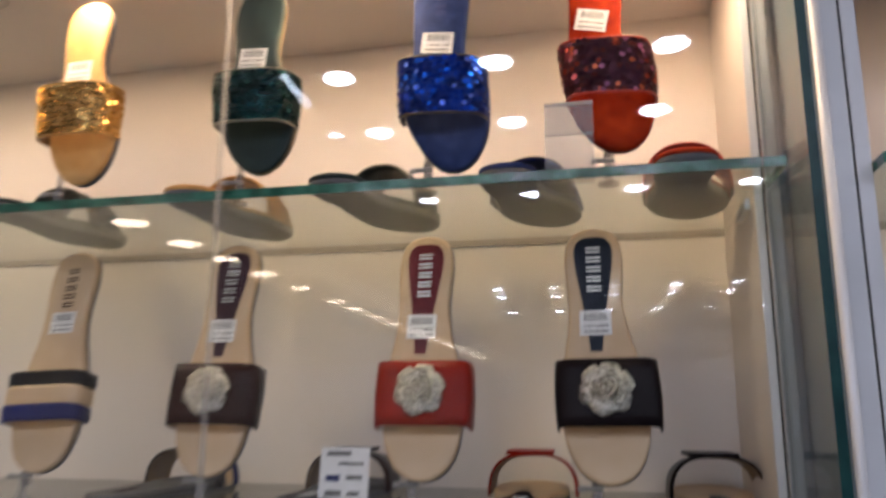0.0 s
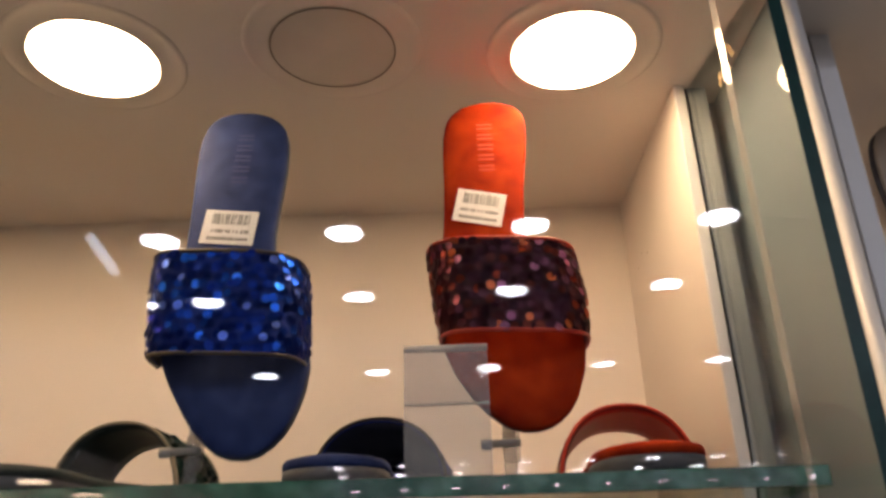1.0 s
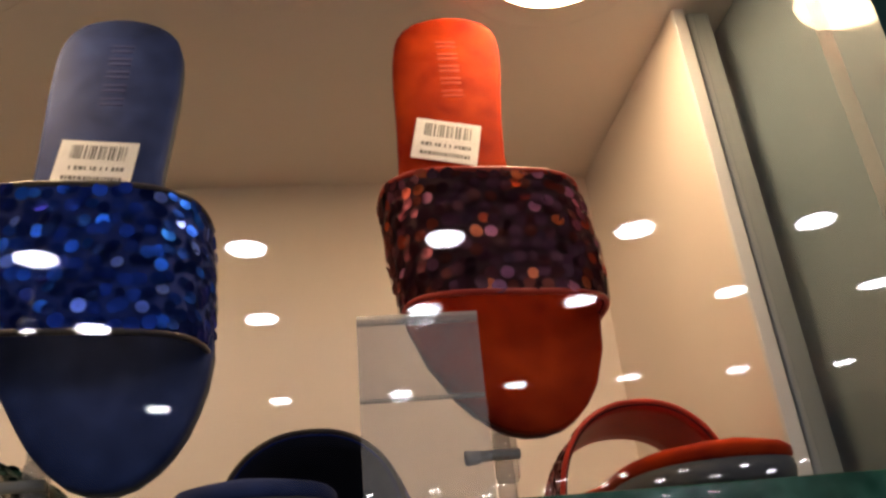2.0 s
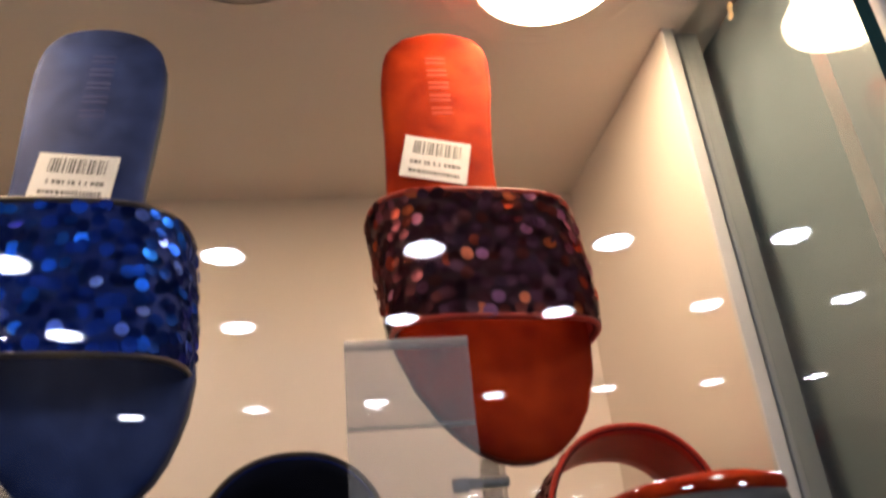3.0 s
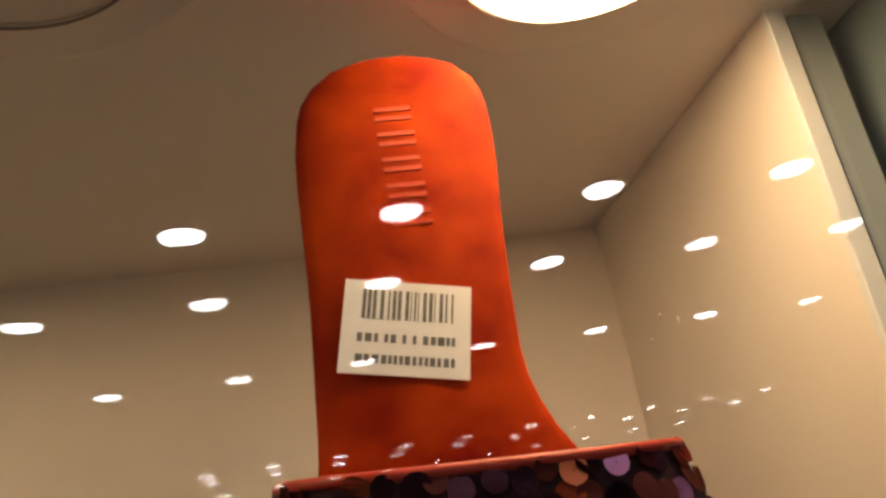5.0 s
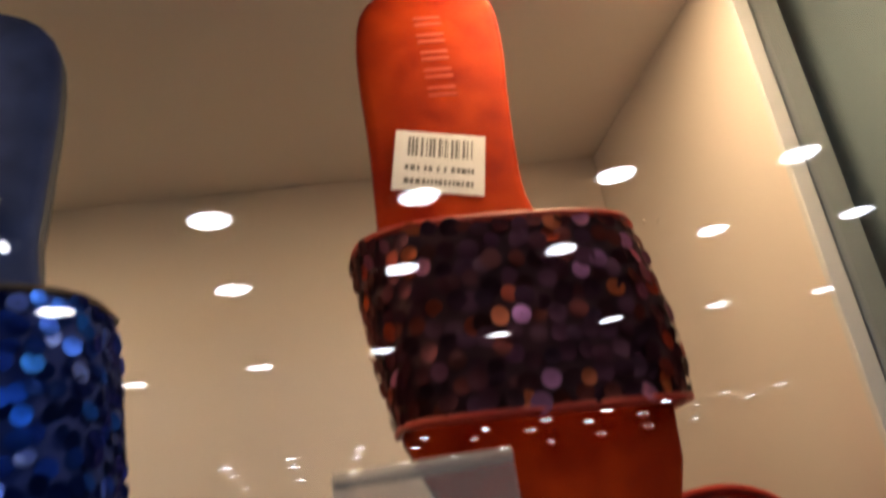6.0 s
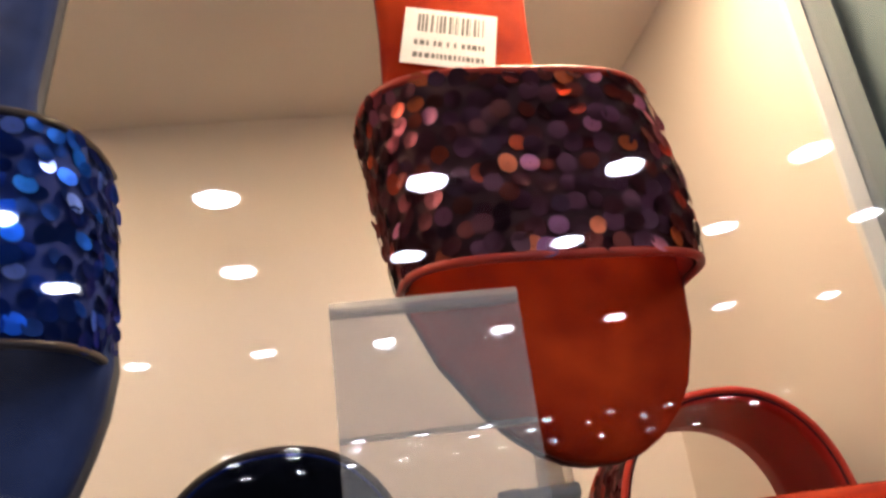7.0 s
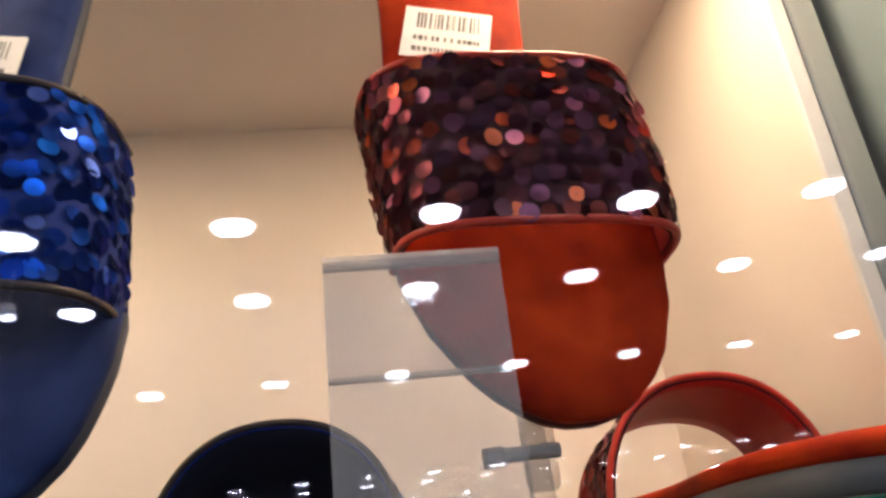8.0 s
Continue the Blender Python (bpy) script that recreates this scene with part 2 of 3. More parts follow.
first = downlight("hall_downlight", "round lit white downlight in the hall ceiling", 0.062, (0, 0, -3), HALL_LIT, WHITE_RING, "hall ceiling downlights", bulge=0.006)
BAY = [-1.219, -1.815, -2.985, -6.53, -7.15, -8.48]
spots = [(0.253 + 0.597 * k + 0.04 * (y - BAY[0]), y + 0.02 * (0.6 * k + 0.25)) for y in BAY for k in range(-2, 8)]
spots += [(-4.0 + 2.05 * k, -29.6) for k in range(9)]
for n, (x, y) in enumerate(spots):
    m = Matrix.Translation((x, y, HALL_Z))
    if n:
        copy_thing(first, m)
    else:
        first.matrix_basis = m

# a second lit show case across the entrance, seen as a row of warm lamps in the glass
rival = thing("opposite_show_case", "tall show case across the entrance with a lit canopy", "show case")
part("canopy", box(-1.42, -0.98, -7.6, -0.10, 1.955, 2.02, 0.004), BOARD, rival)
part("back_panel", box(-1.46, -1.42, -7.6, -0.10, 0.0, 2.02, 0.004), BOARD, rival)
part("plinth", box(-1.42, -0.98, -7.6, -0.10, 0.0, 0.12, 0.004), EDGE_BAND, rival)
row = None
y = -0.03
for k in range(18):
    y -= (0.28, 0.25, 0.23, 0.27, 0.32, 0.38, 0.25, 0.32)[k] if k < 8 else (0.36, 0.25, 0.31)[k % 3]
    if row is None:
        row = downlight("case_row_lamp", "small round warm lamp under the canopy", 0.043, (-1.12, y, 1.955), ROW_LIT, WHITE_RING, "lamps of the opposite show case", bulge=0.004)
    else:
        copy_thing(row, Matrix.Translation((-1.12, y, 1.955)))

spot = thing("track_spotlight", "small white ceiling spotlight in the hall", "lamp", Matrix.Translation((-1.02, -1.44, 2.57)))
part("stem", lathe([(0.006, 0.03), (0.006, 0.15)], 16, close=True), WHITE_RING, spot, smooth=True)
part("housing", lathe([(0.020, 0.0), (0.032, 0.002), (0.034, 0.012), (0.030, 0.032), (0.008, 0.036)], 24), WHITE_RING, spot, smooth=True)
part("lens", lathe([(0.0005, -0.006), (0.018, -0.004), (0.027, 0.002)], 24), HALL_LIT, spot, smooth=True)

BLADE = glowing("cool_light_tube", (0.72, 0.86, 1.0), 11.0)
tube_lamp = thing("pendant_tube_lamp", "slanting cool white light tube hung from the hall ceiling", "lamp", Matrix.Translation((-1.04, -0.98, 2.62)))
part("tube", tube([(0.0, 0.0, 0.0), (0.05, 0.035, -0.06), (0.13, 0.09, -0.15)], 0.013, 12), BLADE, tube_lamp, smooth=True)
part("cap", tube([(-0.02, -0.014, 0.022), (0.0, 0.0, 0.0)], 0.017, 12), WHITE_RING, tube_lamp, smooth=True)
part("cable", tube([(-0.02, -0.014, 0.022), (-0.02, -0.012, 0.06), (-0.021, -0.011, 0.1)], 0.003, 8), GROOVE, tube_lamp, smooth=True)

# ---- the show case itself ----
solo("wall_case_back", box(LEFT_X, 1.0, BACK_Y, BACK_Y + 0.02, 0.92, TOP_Z), BOARD, "cream laminate back panel of the show case", "wall", "structure")
solo("wall_case_left", box(LEFT_X - 0.02, LEFT_X, FRONT_Y + 0.06, BACK_Y + 0.02, 0.92, TOP_Z), BOARD, "cream laminate end panel of the show case", "wall", "structure")
solo("case_floor", box(LEFT_X, 1.0, 0.70, BACK_Y, 0.90, 0.92), BOARD, "cream laminate bottom of the show case", "floor", "structure")
solo("ceiling", box(LEFT_X - 0.02, 1.0, 0.70, BACK_Y + 0.02, TOP_Z, TOP_Z + 0.03), CEIL, "cream painted ceiling of the show case", "ceiling", "structure")

PANEL_AT = Matrix.Translation((SIDE_X, 0.8275, 0)) @ pose(0, 0, 0, 0, 0, 0.8)
side = thing("side_panel", "cream laminate side panel with white edge banding", "partition", PANEL_AT, kind="structure")
part("board", box(0, 0.0065, 0, BACK_Y - 0.8275 + 0.004, 0.92, TOP_Z), BOARD, side)
part("edge_banding", box(-0.0004, 0.0070, -0.0035, 0, 0.92, TOP_Z, 0.0006), EDGE_BAND, side, "white plastic edge banding")
part("gasket", box(0.0070, 0.0100, 0.001, 0.0105, 0.92, TOP_Z), GROOVE, side, "dark rubber gasket")

column = thing("glazing_column", "pale grey column between two show cases", "column", kind="structure")
part("channel", box(0.1738, 0.1875, 0.8275, 0.850, 0.92, TOP_Z, 0.0016), CHANNEL, column, "white painted glazing channel")
part("backing_board", box(0.1990, 0.2060, 0.7230, 0.8480, 0.92, TOP_Z, 0.0005), COLUMN, column, "pale backing board behind the glass fin")
part("front_face", box(0.1875, 0.1990, 0.848, 0.856, 0.92, TOP_Z), COLUMN, column)
part("core", box(0.1760, 0.2362, 0.856, BACK_Y, 0.92, TOP_Z), COLUMN, column)
part("bead", tube([(0.2045, 0.7205, 0.92), (0.2045, 0.7205, 1.4), (0.2045, 0.7205, TOP_Z)], 0.0042, 16), EDGE_BAND, column, "rounded white edge bead", True)
part("cover_board", box(0.2062, 0.2372, 0.768, 0.776, 0.92, TOP_Z, 0.0012), EDGE_BAND, column, "white laminate cover board")

fin = thing("glass_fin", "upright thick glass fin with a dark teal polished edge", "glass panel", Matrix.Translation((0.1880, 0.7135, 0)) @ pose(0, 0, 0, 0, 0, 6.5), kind="structure")
part("pane", faces_by(box(0, 0.0085, 0, 0.112, 0.92, TOP_Z), lambda n: 1 if n.y < -0.5 else (0 if n.x < -0.5 else 2)), [FIN_GLASS, DARK_EDGE, CLEAR_BACK], fin)

right = thing("neighbour_panel", "white laminate panel of the next show case", "partition", kind="structure")
part("board", box(0.2404, 0.2530, 0.776, BACK_Y, 0.92, TOP_Z), BOARD, right)
part("edge_banding", box(0.2404, 0.2530, 0.7715, 0.776, 0.92, TOP_Z, 0.0006), EDGE_BAND, right, "white plastic edge banding")
part("gasket", box(0.2372, 0.2404, 0.7735, 0.786, 0.92, TOP_Z), GROOVE, right, "dark rubber gasket")

for n, (x0, x1) in enumerate(((LEFT_X, -0.3335), (-0.3305, 0.149))):
    w = thing("window_%d" % (n + 1), "frameless clear glass front pane of the show case", "window", kind="structure")
    part("pane", faces_by(box(x0, x1, PANE_Y, PANE_Y + 0.008, 0.94, TOP_Z + 0.05), lambda v: 0 if v.y < -0.5 else (1 if v.y > 0.5 else 2)), [CLEAR, CLEAR_BACK, POLISHED], w)
    part("bottom_rail", box(x0, x1, PANE_Y - 0.004, PANE_Y + 0.012, 0.92, 0.94, 0.001), ALU, w)


def glass_shelf(name, label, x0, x1, y0, y1, top, thick=0.010):
    s = thing(name, label, "shelf")
    plate = box(x0, x1, y0, y1, top - thick, top, 0.0007)
    for v in plate.verts:
        if v.co.x > x1 - 0.01 and v.co.y > y1 - 0.01:
            v.co.x -= 0.013
    part("glass_plate", faces_by(plate, lambda n: 0 if abs(n.z) > 0.9 else (2 if n.y > 0.9 else 1)), [SHELF_GLASS, GREEN_EDGE, SEAM], s)
    return s


upper = glass_shelf("glass_shelf", "thick clear glass shelf with a green polished edge", LEFT_X + 0.002, 0.1765, FRONT_Y, BACK_Y - 0.001, SHELF_Z)
lower = glass_shelf("glass_shelf", "thick clear glass shelf below, with a green polished edge", LEFT_X + 0.002, 0.1765, FRONT_Y, BACK_Y - 0.001, LOW_Z)
beyond = glass_shelf("glass_shelf", "glass shelf of the next show case", 0.2540, 0.99, 0.745, BACK_Y - 0.001, SHELF_Z)
for n, (s, x0) in enumerate(((upper, 0.158), (lower, 0.158))):
    z = (SHELF_Z, LOW_Z)[n] - 0.010
    part("bracket", box(x0 - 0.002, SIDE_X - 0.0016, 0.84, 0.90, z - 0.012, z, 0.001), ALU, s, "small aluminium shelf bracket")

LAMP_Y = 0.780
LAMP_SET = {0: 0.0, -1: -0.014, -2: -0.010}
for k in range(-9, 1):
    x = 0.084 + 0.1605 * k
    lit = k % 2 == 0
    lamp = downlight("case_downlight", "round lit warm downlight in the case ceiling" if lit else "round unlit downlight in the case ceiling", 0.0408, (x, LAMP_Y + LAMP_SET.get(k, -0.010), TOP_Z), LIT if lit else UNLIT, CEIL, "show case downlights", 0.0014)
    if not lit:
        part("shadow_gap", lathe([(0.0405, -0.0026), (0.0409, -0.0030), (0.0414, -0.0030), (0.0417, -0.0026)], 48), SEAM, lamp, "dark seam round the diffuser", True)
for k in range(3):
    x = 0.39 + 0.20 * k
    downlight("case_downlight", "round unlit downlight in the next case ceiling" if k % 2 == 0 else "round lit warm downlight in the next case ceiling", 0.0415, (x, LAMP_Y, TOP_Z), UNLIT if k % 2 == 0 else LIT, CEIL, "next show case downlights", 0.0014)


# ---- slippers ----
# stations from heel to toe: distance, half width, sideways shift of the middle line
SLIM = [(0.0, 0.004, 0.0), (0.0015, 0.011, 0.0), (0.005, 0.0185, 0.0), (0.011, 0.0240, 0.0), (0.020, 0.0274, 0.0), (0.032, 0.0287, -0.0003), (0.048, 0.0280, -0.001),
        (0.066, 0.0260, -0.001), (0.082, 0.0254, 0.0), (0.098, 0.0274, 0.002), (0.114, 0.0322, 0.0048), (0.130, 0.0372, 0.0076), (0.146, 0.0408, 0.0098), (0.162, 0.0424, 0.0116),
        (0.176, 0.0416, 0.0130), (0.190, 0.0382, 0.0144), (0.202, 0.0332, 0.0155), (0.212, 0.0268, 0.0164), (0.2195, 0.0196, 0.0170), (0.2245, 0.0120, 0.0173), (0.227, 0.0048, 0.0174)]
HEELED = [(0.0, 0.005, 0.0050), (0.0015, 0.0115, 0.0050), (0.0042, 0.0185, 0.0048), (0.010, 0.0242, 0.0042), (0.016, 0.0270, 0.0034), (0.022, 0.0281, 0.0028), (0.0316, 0.0286, 0.0020), (0.044, 0.0283, 0.0012),
          (0.0565, 0.0274, 0.0003), (0.068, 0.0268, -0.0003), (0.080, 0.0263, -0.0010), (0.097, 0.0261, -0.0020), (0.1045, 0.0265, -0.0020), (0.111, 0.0274, -0.0014), (0.118, 0.0290, -0.0004), (0.126, 0.0318, 0.0014),
          (0.138, 0.0362, 0.0048), (0.152, 0.0402, 0.0080), (0.168, 0.0424, 0.0104), (0.183, 0.0421, 0.0116), (0.201, 0.0372, 0.0140), (0.216, 0.0296, 0.0162), (0.2235, 0.0236, 0.0172), (0.2292, 0.0170, 0.0178), (0.2325, 0.0112, 0.0180), (0.2342, 0.0045, 0.0180)]
LONG = [(0.0, 0.005, -0.0020), (0.0015, 0.0120, -0.0020), (0.004, 0.0180, -0.0018), (0.008, 0.0230, -0.0012), (0.014, 0.0270, -0.0004), (0.022, 0.0292, 0.0), (0.031, 0.0299, 0.0002), (0.047, 0.0299, 0.0006), (0.0726, 0.0286, 0.0011),
        (0.095, 0.0274, 0.0014), (0.108, 0.0280, 0.0022), (0.120, 0.0312, 0.0040), (0.134, 0.0362, 0.0070), (0.150, 0.0406, 0.0104), (0.168, 0.0434, 0.0140), (0.185, 0.0432, 0.0167), (0.198, 0.0393, 0.0194), (0.2076, 0.0350, 0.0213),
        (0.217, 0.0303, 0.0228), (0.2244, 0.0256, 0.0236), (0.231, 0.0196, 0.0242), (0.2365, 0.0122, 0.0246), (0.239, 0.0048, 0.0248)]
SQUARE = [(0.0, 0.004, 0.0), (0.0015, 0.011, 0.0), (0.005, 0.0185, 0.0), (0.011, 0.0240, 0.0), (0.020, 0.0272, 0.0), (0.035, 0.0285, 0.0), (0.055, 0.0275, 0.0),
          (0.075, 0.0262, 0.0), (0.092, 0.0266, 0.001), (0.110, 0.0288, 0.002), (0.130, 0.0332, 0.0032), (0.150, 0.0374, 0.0042), (0.170, 0.0396, 0.005), (0.190, 0.0398, 0.0056),
          (0.205, 0.0385, 0.006), (0.218, 0.0362, 0.0063), (0.230, 0.0322, 0.0066), (0.240, 0.0262, 0.0068), (0.2465, 0.0188, 0.007), (0.2505, 0.0110, 0.007), (0.252, 0.0045, 0.007)]


def foot(u, form):
    """Half width and middle of the foot at a distance from the heel."""
    us = [s[0] for s in form]
    return np.interp(u, us, [s[1] for s in form]), np.interp(u, us, [s[2] for s in form])


def slab(levels, side, form=SLIM, cup=0.0):
    """A foot-shaped slab: levels of (height, inset) from below to above; side mirrors it."""
    bm = bmesh.new()
    loops, mid = [], form[-1][0] / 2
    for z, inset in levels:
        left, right = [], []
        for u, h, c in form:
            k = max(0.05, (h - inset) / h)
            uu = mid + (u - mid) * (1 - inset / mid)
            left.append(bm.verts.new((side * (c - h * k), uu, z)))
            right.append(bm.verts.new((side * (c + h * k), uu, z)))
        loops.append(left + right[::-1])
    count = len(loops[0])
    for a, b in zip(loops, loops[1:]):
        for k in range(count):
            bm.faces.new((a[k], a[(k + 1) % count], b[(k + 1) % count], b[k]))
    n = len(form)
    for loop, lift in ((loops[0], 0.0), (loops[-1], cup)):
        columns = [[loop[k] for k in range(n)]]
        for w in (0.2, 0.5, 0.8):
            columns.append([bm.verts.new(loop[k].co.lerp(loop[count - 1 - k].co, w) - Vector((0, 0, lift * 4 * w * (1 - w) * math.sin(math.pi * k / (n - 1)) ** 0.5))) for k in range(n)])
        columns.append([loop[count - 1 - k] for k in range(n)])
        for a, b in zip(columns, columns[1:]):
            for k in range(n - 1):
                bm.faces.new((a[k], a[k + 1], b[k + 1], b[k]))
    return bm


def arch(a, v, shape, side):
    """A point of the strap's outer face: a from 0 to 1 across the foot, v from 0 at the heel side to 1 at the toe side."""
    u0, u1, rise, half, boxy, lean, form, skew, taper, flare = shape
    u = u0 + (u1 - u0) * v
    h, c = foot(u, form)
    t = math.pi * a
    x = -(half + 0.0015 * math.sin(math.pi * v) + flare * v) * math.copysign(abs(math.cos(t)) ** boxy, math.cos(t))
    z = 0.005 + (rise * (1.04 - taper * v)) * abs(math.sin(t)) ** (boxy * 1.05)
    return Vector((side * (0.5 * c + 0.0055 + x), u + lean * math.sin(t) + skew * x, z))


def strap_mesh(shape, side, thick=0.0022, na=36, nv=6):
    bm = bmesh.new()
    outer, inner = [], []
    for j in range(nv + 1):
        o, i = [], []
        for k in range(na + 1):
            p = arch(k / na, j / nv, shape, side)
            core = Vector((arch(0.5, j / nv, shape, side).x, p.y, 0.006))
            q = p - (p - core).normalized() * thick
            o.append(bm.verts.new(p))
            i.append(bm.verts.new(q))
        outer.append(o)
        inner.append(i)
    for j in range(nv):
        for k in range(na):
            bm.faces.new((outer[j][k], outer[j][k + 1], outer[j + 1][k + 1], outer[j + 1][k]))
            f = bm.faces.new((inner[j][k], inner[j + 1][k], inner[j + 1][k + 1], inner[j][k + 1]))
            f.material_index = 1
    for k in range(na):
        bm.faces.new((outer[0][k], inner[0][k], inner[0][k + 1], outer[0][k + 1]))
        bm.faces.new((outer[nv][k], outer[nv][k + 1], inner[nv][k + 1], inner[nv][k]))
    for j in range(nv):
        bm.faces.new((outer[j][0], outer[j + 1][0], inner[j + 1][0], inner[j][0]))
        bm.faces.new((outer[j][na], inner[j][na], inner[j + 1][na], outer[j + 1][na]))
    return bm


def disc(radius=0.0029, sides=12):
    """One sequin: a shallow dished foil disc with a thickness and a pin hole."""
    bm = bmesh.new()
    rim = [bm.verts.new((radius * math.cos(2 * math.pi * k / sides), radius * math.sin(2 * math.pi * k / sides), 0.00014)) for k in range(sides)]
    eye = [bm.verts.new((0.00022 * math.cos(2 * math.pi * k / sides), 0.00022 * math.sin(2 * math.pi * k / sides), 0.0)) for k in range(sides)]
    for k in range(sides):
        bm.faces.new((rim[k], rim[(k + 1) % sides], eye[(k + 1) % sides], eye[k]))
    return bm


def sequin_places(rng, shape, side, rows=10, count=30):
    """Poses of the sequins on a strap: staggered rows, evenly along the arch, each disc shifted and tilted a little."""
    fine = [k / 200 for k in range(201)]
    line = [arch(k, 0.5, shape, side) for k in fine]
    run = np.concatenate(([0.0], np.cumsum([(q - p).length for p, q in zip(line, line[1:])])))
    run /= run[-1]
    for r in range(rows):
        for c in range(count):
            a = (c + 0.5 * (r % 2) + rng.uniform(-0.32, 0.32) + 0.3) / count
            v = (r + 0.5 + rng.uniform(-0.3, 0.3)) / rows
            a, v = float(np.interp(min(max(a, 0.015), 0.985), run, fine)), min(max(v, 0.03), 0.97)
            p = arch(a, v, shape, side)
            da = arch(min(a + 0.01, 1), v, shape, side) - arch(max(a - 0.01, 0), v, shape, side)
            dv = arch(a, min(v + 0.03, 1), shape, side) - arch(a, max(v - 0.03, 0), shape, side)
            n = da.cross(dv).normalized()
            if n.dot(p - Vector((side * 0.011, p.y, 0.0))) < 0:
                n = -n
            n = (n + Vector((rng.gauss(0, 0.14), rng.gauss(0, 0.14), rng.gauss(0, 0.14)))).normalized()
            turn = n.to_track_quat("Z", "Y")
            yield Matrix.LocRotScale(p + n * rng.uniform(0.0003, 0.0011), turn, Vector((1, 1, 1)) * rng.uniform(0.82, 1.06))


def sticker(parent, at, wide=0.034, tall=0.0265, bars=True):
    """A white price sticker with a barcode and two lines of small print, all as thin bars."""
    s = part("price_sticker", box(-wide / 2, wide / 2, -tall / 2, tall / 2, 0, 0.00025), PAPER, parent, "white paper sticker with a barcode")
    s.matrix_basis = at
    code = bmesh.new()
    rng = random.Random(11)
    x = -wide * 0.36
    while x < wide * 0.34:
        w = rng.choice((0.0003, 0.0005, 0.0009))
        box(x, x + w, -tall * 0.40, -tall * 0.08, 0.00025, 0.00034, 0, code)
        x += w + rng.choice((0.0004, 0.0006, 0.0010))
    part("barcode", code, INK, s, "black barcode")
    for line, y in ((0, tall * 0.12), (1, tall * 0.34)):
        text = bmesh.new()
        x = -wide * 0.38
        while x < wide * 0.36:
            w = rng.choice((0.0009, 0.0013, 0.0017))
            box(x, x + w, y - 0.0011, y + 0.0011, 0.00025, 0.00034, 0, text)
            x += w + rng.choice((0.0004, 0.0006, 0.0016 if line == 0 else 0.0005))
        part("printed_line", text, INK, s)
    return s


def stamp(parent, side, u0, step, size, mat, z, count=5, x=0.002, dip=0.0, form=SLIM):
    """The maker's mark as a faint column of plain strokes lying on the footbed."""
    bm = bmesh.new()
    us = [s[0] for s in form]
    def low_at(u):
        return z - dip * math.sin(math.pi * np.interp(u, us, range(len(us))) / (len(us) - 1)) ** 0.5
    for k in range(count):
        for part_of in (0.0, 0.38):
            u = u0 + step * (k + part_of)
            box(side * x - size * 0.5, side * x + size * 0.5, u, u + step * 0.17, low_at(u) - 0.0004, low_at(u) + 0.00006, 0, bm)
    return part("maker_mark", bm, mat, parent, "column of plain printed strokes")


def fabric(name, a, b, rough=0.8, sheen=0.06):
    m = material(name, a, rough, Sheen_Weight=sheen, Sheen_Roughness=0.4, Specular_IOR_Level=0.25)
    return mottled(m, a, b, 45.0, 6.0, 0.32, 0.7, 0.35, 0.25, 1400.0, 0.0004)


def velvet(name, a, b, rough=0.72, gloss=0.2):
    """Brushed pile: soft patches where it lies one way or the other, and a fine nap."""
    m = material(name, a, rough, Sheen_Weight=0.02, Sheen_Roughness=0.35, Specular_IOR_Level=gloss)
    return mottled(m, a, b, 60.0, 9.0, 0.30, 0.72, 0.40, 0.3, 1200.0, 0.0003)


